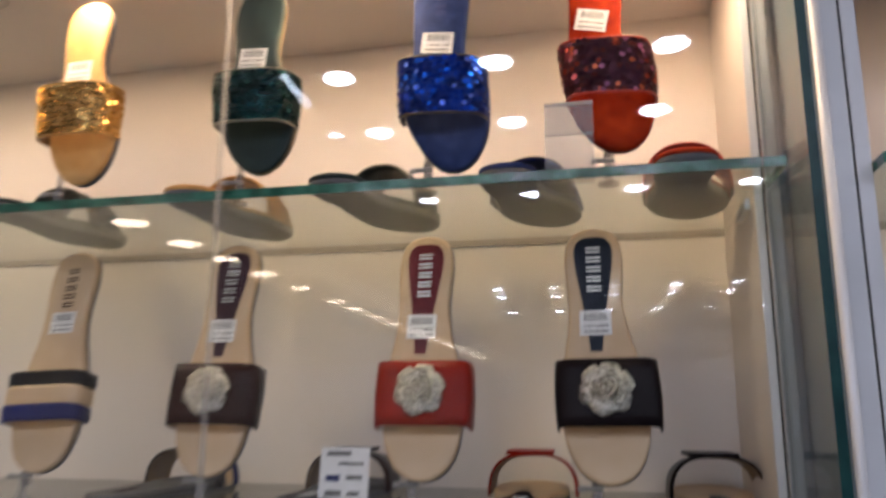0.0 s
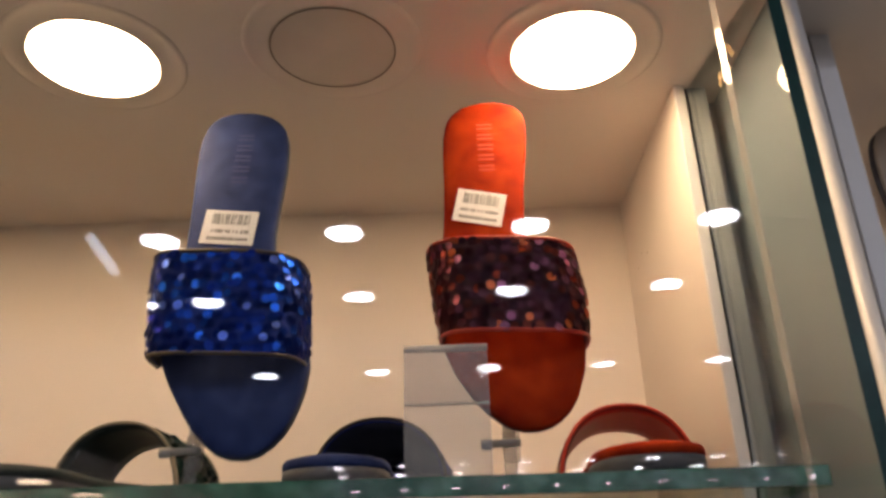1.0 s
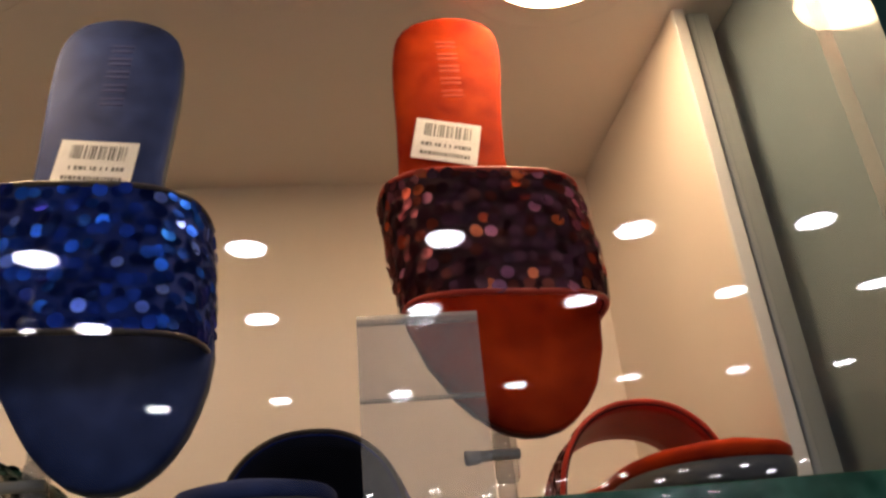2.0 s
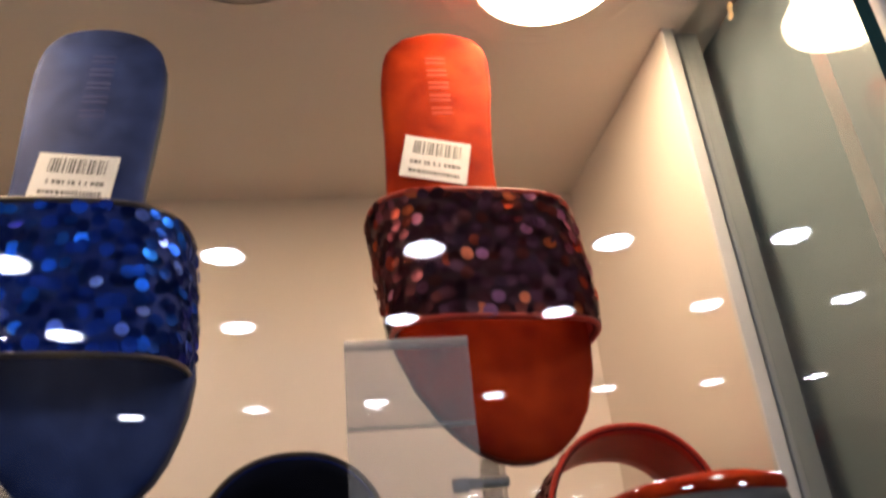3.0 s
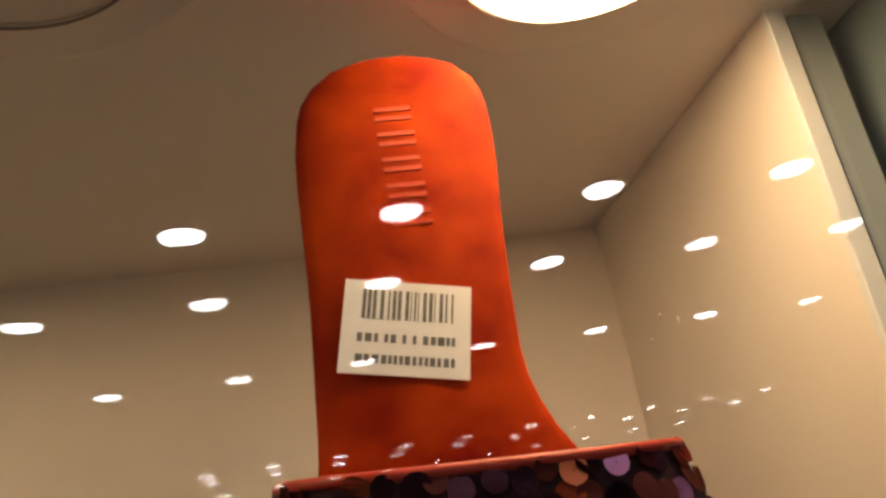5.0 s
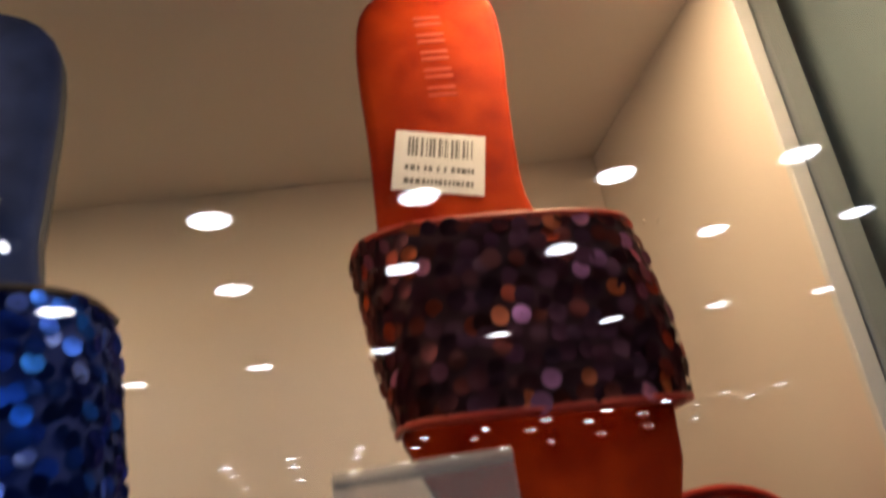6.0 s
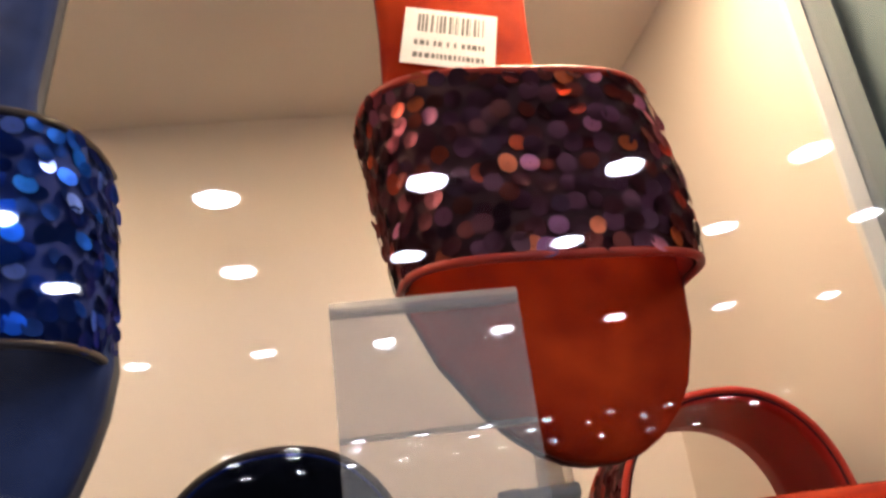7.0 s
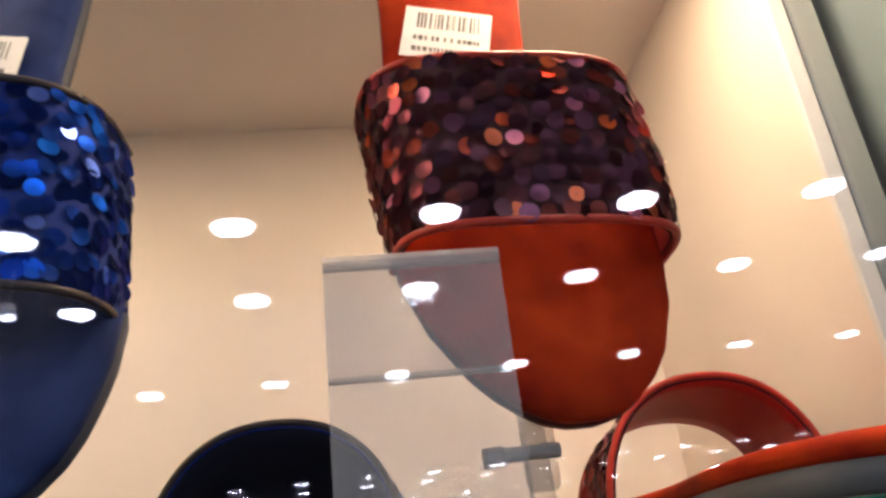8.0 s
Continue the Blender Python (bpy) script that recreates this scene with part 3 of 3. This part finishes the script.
# foil: the few bright red and blue entries paint discs catching the light
LOOKS = {
    "red": dict(bed=velvet("red_velvet", (0.20, 0.009, 0.003), (0.43, 0.044, 0.006), 0.75, 0.05), sole=fabric("dark_red_sole_edge", (0.075, 0.010, 0.008), (0.11, 0.016, 0.012), 0.6), under=fabric("plum_mesh", (0.030, 0.009, 0.013), (0.052, 0.016, 0.020), 0.9), trim=fabric("red_binding", (0.36, 0.03, 0.02), (0.46, 0.05, 0.03), 0.4),
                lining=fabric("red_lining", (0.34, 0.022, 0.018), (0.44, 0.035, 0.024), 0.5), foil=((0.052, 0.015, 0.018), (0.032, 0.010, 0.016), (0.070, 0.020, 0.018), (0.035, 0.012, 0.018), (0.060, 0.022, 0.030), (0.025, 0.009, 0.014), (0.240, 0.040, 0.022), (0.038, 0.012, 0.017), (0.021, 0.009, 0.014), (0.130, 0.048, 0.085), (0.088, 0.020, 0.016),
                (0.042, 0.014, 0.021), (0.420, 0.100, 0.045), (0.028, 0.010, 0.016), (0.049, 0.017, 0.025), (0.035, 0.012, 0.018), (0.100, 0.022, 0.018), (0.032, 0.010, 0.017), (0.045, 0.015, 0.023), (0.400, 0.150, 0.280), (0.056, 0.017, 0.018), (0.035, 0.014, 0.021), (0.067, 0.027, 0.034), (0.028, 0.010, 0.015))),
    "blue": dict(bed=velvet("navy_velvet", (0.015, 0.026, 0.086), (0.034, 0.058, 0.175), 0.68, 0.09), under=fabric("navy_mesh", (0.005, 0.018, 0.14), (0.010, 0.032, 0.20), 0.9), trim=fabric("bronze_binding", (0.03, 0.028, 0.04), (0.10, 0.075, 0.05), 0.35),
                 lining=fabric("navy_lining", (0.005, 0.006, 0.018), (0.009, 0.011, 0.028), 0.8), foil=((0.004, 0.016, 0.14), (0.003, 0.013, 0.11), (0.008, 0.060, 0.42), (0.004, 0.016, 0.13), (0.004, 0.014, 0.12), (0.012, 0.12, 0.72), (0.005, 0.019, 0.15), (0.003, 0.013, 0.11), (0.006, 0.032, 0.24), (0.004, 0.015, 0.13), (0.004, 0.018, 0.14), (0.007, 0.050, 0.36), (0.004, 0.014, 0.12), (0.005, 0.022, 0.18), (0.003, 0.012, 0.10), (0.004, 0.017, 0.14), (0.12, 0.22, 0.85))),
    "green": dict(sole=fabric("bronze_sole_edge", (0.14, 0.10, 0.05), (0.24, 0.18, 0.09), 0.4), bed=fabric("dark_green_velvet", (0.011, 0.022, 0.021), (0.024, 0.042, 0.040), 0.6), under=fabric("black_green_mesh", (0.006, 0.014, 0.014), (0.012, 0.024, 0.022), 0.5), trim=fabric("olive_binding", (0.14, 0.125, 0.095), (0.24, 0.21, 0.16), 0.4),
                  lining=fabric("green_lining", (0.02, 0.028, 0.028), (0.035, 0.045, 0.044), 0.5), foil=((0.006, 0.028, 0.032), (0.005, 0.018, 0.022), (0.010, 0.060, 0.062), (0.004, 0.012, 0.015), (0.010, 0.035, 0.028))),
    "gold": dict(bed=fabric("gold_satin", (0.46, 0.24, 0.075), (0.60, 0.35, 0.13), 0.4), under=fabric("gold_mesh", (0.30, 0.16, 0.05), (0.42, 0.24, 0.08), 0.5), trim=fabric("gold_binding", (0.35, 0.19, 0.06), (0.5, 0.3, 0.1), 0.4),
                 lining=fabric("tan_lining", (0.22, 0.13, 0.06), (0.32, 0.2, 0.1), 0.5), foil=((0.52, 0.28, 0.08), (0.46, 0.24, 0.065), (0.60, 0.35, 0.11), (0.50, 0.27, 0.075))),
}
MARKS = {"red": ((0.46, 0.05, 0.02), (0.52, 0.08, 0.04)), "blue": ((0.035, 0.045, 0.14), (0.06, 0.07, 0.19)), "green": ((0.035, 0.05, 0.045), (0.05, 0.07, 0.06)), "gold": ((0.40, 0.22, 0.08), (0.5, 0.3, 0.12))}
for key, look_of in LOOKS.items():
    look_of["mark"] = fabric(key + "_faint_print", *MARKS[key])
    edge = {"red": (0.55, 0.20, 0.18), "blue": (0.16, 0.28, 0.75), "green": (0.25, 0.40, 0.40), "gold": (0.85, 0.60, 0.30)}[key]
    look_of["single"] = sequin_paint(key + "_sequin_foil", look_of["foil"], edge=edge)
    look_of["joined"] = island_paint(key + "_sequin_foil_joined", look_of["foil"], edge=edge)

WORN = (0.1180, 0.1760, 0.0425, 0.0462, 0.60, 0.0065, SLIM, 0.0, 0.10, -0.0026)
FLAT = (0.1135, 0.1715, 0.0480, 0.0435, 0.88, 0.0, SLIM, 0.0, 0.10, 0.0)
LOWERED = (0.1135, 0.1715, 0.0462, 0.0445, 0.88, 0.0, SLIM, 0.0, 0.62, 0.0)
WORN_RED = (0.1255, 0.1818, 0.0425, 0.0448, 0.60, 0.0065, HEELED, 0.05, 0.10, -0.0018)
WORN_BLUE = (0.1239, 0.1848, 0.0425, 0.0450, 0.60, 0.0065, LONG, 0.0, 0.10, -0.0006)
SEQUIN = mesh_of(disc(), "sequin", LOOKS["red"]["single"])


def sequin_slipper(color, label, at, side, singles, seed, group, shape):
    """A flat slide with a wide sequinned strap. Local frame: heel at the origin, toe along y, footbed up."""
    k, form = LOOKS[color], shape[6]
    hung = side < 0
    s = thing("slipper", label, "slipper", at, group)
    part("sole", slab([(0.0, 0.0022), (0.0012, 0.0006), (0.0045, 0.0), (0.0078, 0.0004)], side, form), k.get("sole", SOLE) if hung else LAID_SOLE, s, "dark grey rubber sole" if hung else "lighter grey rubber sole", True)
    part("footbed", slab([(0.0078, 0.0010), (0.0090, 0.0), (0.0120, 0.0002), (0.0134, 0.0014), (0.0141, 0.0034)], side, form, -0.0022), k["bed"], s, smooth=True)
    band = part("strap", strap_mesh(shape, side), [k["under"], k["lining"]], s, "wide strap covered in sequins", True)
    for name, v in (("front_piping", 1.0), ("back_piping", 0.0)):
        part(name, tube([arch(j / 36, v, shape, side) for j in range(37)], 0.0013), k["trim"], band, "bound edge", True)
    rng = random.Random(seed)
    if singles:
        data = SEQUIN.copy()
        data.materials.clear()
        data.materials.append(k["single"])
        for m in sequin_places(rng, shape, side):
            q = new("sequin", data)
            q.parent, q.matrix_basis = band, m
    else:
        verts, faces = [], []
        for m in sequin_places(rng, shape, side):
            n = len(verts)
            verts += [tuple(m @ v.co) for v in SEQUIN.vertices]
            faces += [tuple(n + i for i in p.vertices) for p in SEQUIN.polygons]
        data = bpy.data.meshes.new("sequins")
        data.from_pydata(verts, [], faces)
        data.materials.append(k["joined"])
        q = new("sequins", data)
        q.parent = band
        tagged(q, "densely sewn foil sequins", kind="stuff")
    stamp(s, side, 0.022, 0.0086, 0.0105, k["mark"], 0.0142, dip=-0.0022, form=form)
    return s


def hang(x, y, z, tilt=0.0, lean=0.0):
    """The pose of a slide that hangs heel up with its footbed to the window."""
    face = Matrix(((-1, 0, 0, 0), (0, 0, -1, 0), (0, -1, 0, 0), (0, 0, 0, 1)))
    return Matrix.Translation((x, y, z)) @ pose(0, 0, 0, lean, tilt, 0) @ face


def lie(x, y, z, turn):
    return Matrix.Translation((x, y, z)) @ pose(0, 0, 0, 0, 0, turn)


LEAN = 6.0
HUNG = {"red": (0.0205, 0.8228, 1.9808, -0.3), "blue": (-0.1397, 0.816, 1.9745, 2.4), "green": (-0.349, 0.816, 1.974, 1.0), "gold": (-0.572, 0.816, 1.984, -1.5)}
LAID = {"red": (0.0970, 0.738, SHELF_Z, 0.0), "blue": (-0.0705, 0.748, SHELF_Z, -4.0), "green": (-0.245, 0.745, SHELF_Z, -7.0), "gold": (-0.405, 0.75, SHELF_Z, 3.0)}
WORDS = {"red": "red velvet slide with a plum sequin strap", "blue": "navy velvet slide with a blue sequin strap", "green": "dark green slide with a black-green sequin strap", "gold": "golden slide with a glittering gold strap"}
for n, key in enumerate(HUNG):
    x, y, z, tilt = HUNG[key]
    s = sequin_slipper(key, WORDS[key] + ", hung heel up", hang(x, y, z, tilt, -LEAN) @ Matrix.Diagonal((1, 1.05 if key == "gold" else 1.0, 1, 1)), -1, n < 2, 3 + n, "hung sequin slides", {"red": WORN_RED, "blue": WORN_BLUE}.get(key, WORN))
    turn = {"red": -12.0, "blue": -3.0, "green": -2.0, "gold": 0.0}[key]
    sticker(s, pose({"red": 0.0045, "blue": -0.0012}.get(key, 0.001), {"red": 0.0900, "blue": 0.0955}.get(key, 0.0915), 0.0165, 0, 0, turn), 0.0340 if key == "blue" else 0.0318, 0.0246)
    x, y, z, turn = LAID[key]
    sequin_slipper(key, WORDS[key] + ", lying flat", lie(x, y, z, turn), 1, False, 13 + n, "laid sequin slides", LOWERED if key == "blue" else FLAT)
sequin_slipper("green", "dark slide with a sequin strap, lying flat", lie(-0.64, 0.75, SHELF_Z, 4), 1, False, 31, "laid sequin slides", FLAT)


# ---- clear stands and holders ----
def slipper_stand(x, y, z, top, heel, lean):
    """A clear stand under the shelf's slide; its post follows the back of the sole, which passes y at the height heel."""
    def back(h):
        return -(heel - z - h) * math.tan(radians(lean)) + 0.0045
    s = thing("slipper_stand", "small clear acrylic stand holding up a slide", "stand", Matrix.Translation((x, y, z)), "acrylic slide stands")
    part("base", lathe([(0.0005, 0.0), (0.0105, 0.0), (0.011, 0.0012), (0.0105, 0.0024), (0.0005, 0.003)], 32, (0, back(0.0), 0)), STAND, s, smooth=True)
    part("post", tube([(0, back(h), h) for h in (0.002, 0.03, top * 0.6, top)], 0.0038, 10), STAND, s, smooth=True)
    part("arm", tube([(-0.0107, back(0.024) - 0.006, 0.0240), (-0.004, back(0.024) - 0.005, 0.0244), (0.006, back(0.024) - 0.004, 0.0246)], 0.0022, 12), HARDWARE, s, smooth=True)
    part("knob", tube([(-0.0165, back(0.024) - 0.006, 0.0236), (-0.0150, back(0.024) - 0.006, 0.0237), (-0.0105, back(0.024) - 0.006, 0.0240)], 0.0029, 14), HARDWARE, s, "grey clamping knob", True)
    part("collar", lathe([(0.0040, 0.014), (0.0050, 0.016), (0.0052, 0.031), (0.0042, 0.034)], 24, (0.001, back(0.024), 0), True), STAND, s, smooth=True)
    return s


for key in HUNG:
    x, y, z, tilt = HUNG[key]
    slipper_stand(x + 0.0065 if key == "red" else x - 0.014, y, SHELF_Z, 0.15, z, LEAN)

holder = thing("price_holder", "hazy clear acrylic price holder standing on the glass shelf", "price holder", Matrix.Translation((-0.007, 0.756, SHELF_Z)))
part("front_sheet", box(-0.0235, 0.0218, -0.0012, 0.0, 0.0, 0.0695, 0.0004), HAZIER, holder)
part("back_sheet", box(-0.0235, 0.0218, 0.0022, 0.0032, 0.039, 0.0695, 0.0003), ACRYLIC, holder)
part("fold", box(-0.0235, 0.0218, 0.0, 0.0024, 0.0385, 0.0398, 0.0003), FROSTED, holder)
part("top_bend", tube([(-0.0235, 0.001, 0.0695), (0.0, 0.001, 0.0695), (0.0218, 0.001, 0.0695)], 0.0021, 10), FROSTED, holder, smooth=True)
part("foot", box(-0.0235, 0.0218, 0.0, 0.034, 0.0, 0.0012, 0.0004), ACRYLIC, holder)


# ---- the lower row ----
PATCH = {"maroon": fabric("maroon_patch", (0.20, 0.035, 0.045), (0.27, 0.05, 0.06), 0.4), "navy": fabric("navy_patch", (0.022, 0.030, 0.050), (0.035, 0.045, 0.070), 0.4), "plum": fabric("plum_patch", (0.07, 0.030, 0.045), (0.10, 0.045, 0.06), 0.4)}


def patent(name, a, b):
    return mottled(material(name, a, 0.30, Specular_IOR_Level=0.06), a, b, 25.0, 5.0, 0.3, 0.7, 0.1, 0.05, 600.0)


BAND = {"red": patent("red_patent", (0.21, 0.007, 0.003), (0.28, 0.012, 0.005)), "brown": patent("dark_brown_patent", (0.013, 0.003, 0.003), (0.022, 0.005, 0.005)), "navy": patent("black_navy_patent", (0.009, 0.006, 0.007), (0.016, 0.011, 0.012)),
        "black": patent("black_leather", (0.012, 0.012, 0.013), (0.022, 0.021, 0.022)), "blue": patent("navy_leather", (0.016, 0.022, 0.09), (0.025, 0.034, 0.13))}
TAN = fabric("tan_lining_leather", (0.26, 0.17, 0.09), (0.34, 0.23, 0.13), 0.6, 0.1)


def petal(turn, tilt, size=0.0135):
    """One cupped, crinkled petal, turned about the flower's middle."""
    bm = bmesh.new()
    rings, steps = [], 14
    for r in range(5):
        k = (r + 0.3) / 4.3
        ring = []
        for j in range(steps):
            a = 2 * math.pi * j / steps
            w = 1 + 0.08 * math.sin(5 * a + turn)
            ring.append(bm.verts.new((size * 1.02 + size * 0.66 * k * w * math.cos(a), size * 0.76 * k * w * math.sin(a), 0.0026 * (1 - k * k) + 0.0010 * math.sin(12 * a + 5 * k) * k + 0.001)))
        rings.append(ring)
    top = bm.faces.new(rings[0])
    for a, b in zip(rings, rings[1:]):
        for j in range(steps):
            bm.faces.new((a[j], a[(j + 1) % steps], b[(j + 1) % steps], b[j]))
    skirt = [bm.verts.new((v.co.x, v.co.y, -0.0012)) for v in rings[-1]]
    for j in range(steps):
        bm.faces.new((rings[-1][j], rings[-1][(j + 1) % steps], skirt[(j + 1) % steps], skirt[j]))
    bmesh.ops.transform(bm, matrix=pose(0, 0, 0, 0, tilt, 0), verts=bm.verts)
    bmesh.ops.transform(bm, matrix=pose(0, 0, 0, 0, 0, math.degrees(turn)), verts=bm.verts)
    return bm


def ring_roll(radius, thick, z, wave, seed):
    """A rolled ruffle of the flower's heart: a closed wavy cord."""
    n = 40
    bm = bmesh.new()
    rings = []
    for k in range(n):
        t = 2 * math.pi * k / n
        r = radius * (1 + 0.10 * math.sin(3 * t + seed) + wave * math.sin(11 * t))
        c = Vector((r * math.cos(t), r * math.sin(t), z + 0.0005 * math.sin(5 * t + seed)))
        out = Vector((math.cos(t), math.sin(t), 0))
        rings.append([bm.verts.new(c + thick * (math.cos(q) * out + math.sin(q) * Vector((0, 0, 1.2)))) for q in [2 * math.pi * j / 7 for j in range(7)]])
    for k in range(n):
        a, b = rings[k], rings[(k + 1) % n]
        for j in range(7):
            bm.faces.new((a[j], a[(j + 1) % 7], b[(j + 1) % 7], b[j]))
    return bm


def flower(parent, at):
    f = part("flower", lathe([(0.0005, 0.0046), (0.003, 0.0042), (0.0055, 0.003), (0.008, 0.0022), (0.009, 0.0)], 20), SILVER, parent, "crinkled silver fabric flower", True)
    f.matrix_basis = at
    for k in range(6):
        part("petal", petal(2 * math.pi * k / 6 + 0.3, -3 - 5 * (k % 2)), SILVER, f, smooth=True)
    for k, (r, w, z) in enumerate(((0.0150, 0.0015, 0.0038), (0.0112, 0.0016, 0.0050), (0.0072, 0.0015, 0.0056), (0.0036, 0.0013, 0.0060))):
        part("ruffle", ring_roll(r, w, z, 0.03, 1.7 * k), SILVER, f, smooth=True)
    return f


def flat_slide(band, label, at, side, group, patch="", bloom=True, striped=False, rise=0.027, boxy=0.36, bed=BEIGE):
    """A beige slide with a flat glossy band. Local frame as above."""
    s = thing("slipper", label, "slipper", at, group)
    part("sole", slab([(0.0, 0.0015), (0.0008, 0.0), (0.0032, 0.0)], side, SQUARE), SOLE, s, "dark thin rubber sole", True)
    part("footbed", slab([(0.0032, 0.0006), (0.0095, 0.0002), (0.0110, 0.0012), (0.0115, 0.003)], side, SQUARE, 0.0008), bed, s, "padded footbed", True)
    if striped:
        bands = ((0.150, 0.1665, "black"), (0.1855, 0.2025, "blue"))
        mesh_band = part("strap", strap_mesh((0.1655, 0.1865, rise - 0.001, 0.0458, boxy, 0.0, SQUARE, 0.0, 0.10, 0.0), side), [BEIGE, TAN], s, "beige middle of the strap", True)
    else:
        bands = ((0.1435, 0.2045, band),)
    for u0, u1, paint in bands:
        b = part("strap", strap_mesh((u0, u1, rise, 0.0465, boxy, 0.0, SQUARE, 0.0, 0.10, 0.0), side, 0.0026), [BAND[paint], TAN], s, "flat glossy strap", True)
    if bloom:
        flower(b, pose(side * 0.0075, 0.172, 0.0052 + rise) @ Matrix.Diagonal((1.12, 1.12, 1.3, 1)))
    if patch:
        bm = bmesh.new()
        left, rightv = [], []
        for u, h in ((0.0105, 0.007), (0.0125, 0.0125), (0.017, 0.0168), (0.026, 0.0192), (0.042, 0.0180), (0.062, 0.0150), (0.085, 0.0112), (0.108, 0.0078), (0.130, 0.0055)):
            left.append(bm.verts.new((-h, u, 0.0119)))
            rightv.append(bm.verts.new((h, u, 0.0119)))
        for k in range(len(left) - 1):
            bm.faces.new((left[k], left[k + 1], rightv[k + 1], rightv[k]))
        bmesh.ops.solidify(bm, geom=list(bm.faces), thickness=-0.0006)
        part("heel_patch", bm, PATCH[patch], s, "dark tapered heel patch")
    stamp(s, side, 0.022, 0.0104, 0.0140, SILVER_PRINT if patch else BAND["brown"], 0.0127 if patch else 0.0116, x=0.0, form=SQUARE)
    return s


LOW_Y, LOW_LEAN = 0.846, 14.0
ROW = [("black", "beige slide with black and navy stripes", -0.581, -2.3, "", False, True), ("brown", "beige slide with a brown strap and silver flower", -0.379, 0.4, "plum", True, False),
       ("red", "beige slide with a red strap and silver flower", -0.162, 0.0, "maroon", True, False), ("navy", "beige slide with a black strap and silver flower", 0.008, -0.6, "navy", True, False)]
for band, label, x, tilt, patch, bloom, striped in ROW:
    s = flat_slide(band, label + ", hung heel up", hang(x, LOW_Y, 1.682, tilt, -LOW_LEAN), -1, "hung flat slides", patch, bloom, striped)
    sticker(s, pose(0.0, 0.102 if patch else 0.088, 0.0128 if patch else 0.0118), 0.030, 0.025)
    slipper_stand(x - 0.003, LOW_Y, LOW_Z, 0.16, 1.682, LOW_LEAN)
    laid = flat_slide(band, label.replace(" and silver flower", "") + ", lying flat", lie(x + {"navy": 0.113, "red": 0.0985}.get(band, 0.112), 0.752, LOW_Z, 3.0), 1, "laid flat slides", patch, False, striped, 0.042, 0.72, BEIGE if band in ("navy", "red") else LAID_SOLE)
    if bloom:
        part("strap_cap", box(-0.020, 0.030, 0.146, 0.202, 0.0462, 0.0505, 0.0012), BAND[band], laid, "stiff glossy cap on the strap")

card = thing("price_card", "white printed price card standing on the lower shelf", "price card", Matrix.Translation((-0.228, 0.772, LOW_Z)) @ pose(0, 0, 0, -8, 0, 0))
part("card", box(-0.0245, 0.0245, -0.0004, 0.0004, 0.0, 0.058), PAPER, card)
part("foot", box(-0.0245, 0.0245, 0.0004, 0.02, 0.0, 0.0008), PAPER, card)
for n, (x0, x1, z0, z1) in enumerate(((-0.018, 0.006, 0.0500, 0.0545), (-0.006, 0.019, 0.0415, 0.0445), (-0.018, -0.004, 0.0270, 0.0325), (0.002, 0.018, 0.0285, 0.0325), (-0.018, -0.002, 0.0130, 0.0185), (0.004, 0.016, 0.0140, 0.0180))):
    part("printed_bar", box(x0, x1, -0.0007, -0.0004, z0, z1), INK if n != 2 else BAND["blue"], card)

# the neighbour case shows one pale slide
pale = fabric("taupe_leather", (0.34, 0.31, 0.27), (0.44, 0.40, 0.35), 0.35, 0.1)
other = thing("slipper", "pale taupe slide hung heel up in the next case", "slipper", hang(0.345, 0.870, 1.985, 0.0))
part("sole", slab([(0.0, 0.0015), (0.001, 0.0), (0.0070, 0.0)], -1), SOLE, other, smooth=True)
part("footbed", slab([(0.0070, 0.0008), (0.0095, 0.0), (0.0115, 0.003)], -1, cup=0.0008), pale, other, smooth=True)
part("strap", strap_mesh((0.112, 0.150, 0.03, 0.044, 0.6, 0.0, SLIM, 0.0, 0.10, 0.0), -1), [pale, TAN], other, "smooth leather strap", True)
slipper_stand(0.345, 0.870, SHELF_Z, 0.15, 1.985, 0.0)


# ---- small marks ----
for k, (y, z, r) in enumerate(((0.968, 1.929, 0.0017), (0.951, 1.922, 0.0021), (0.984, 1.921, 0.0014))):
    chip = solo("paint_blister", lathe([(r, 0.0), (r * 0.8, 0.0006), (r * 0.4, 0.0010), (0.0001, 0.0011)], 12), BOARD, "small raised blister in the cream laminate", "blemish", group="blisters on the side panel", smooth=True)
    chip.matrix_basis = Matrix.Translation((SIDE_X - 0.014 * (y - 0.8275), y, z)) @ pose(0, 0, 0, 0, -90, 0)

# torn scraps of tape left on the glass fin
for y, z, turn, long in ((0.068, 1.9740, 12.0, 0.0105), (0.049, 1.9830, -24.0, 0.0125)):
    bm = bmesh.new()
    top, low = [], []
    for k in range(6):
        w = 0.0019 * (1.0 + 0.35 * math.sin(2.3 * k + turn))
        top.append(bm.verts.new((0, -w, long * (k / 5 - 0.5))))
        low.append(bm.verts.new((0, w, long * (k / 5 - 0.5) + 0.0008 * math.sin(3.1 * k))))
    for k in range(5):
        bm.faces.new((top[k], top[k + 1], low[k + 1], low[k]))
    bmesh.ops.solidify(bm, geom=list(bm.faces), thickness=0.0003)
    scrap = part("tape_scrap", bm, TAPE, fin, "torn scrap of cream tape")
    scrap.matrix_basis = Matrix.Translation((-0.0006, y, z)) @ pose(0, 0, 0, turn, 0, 0)
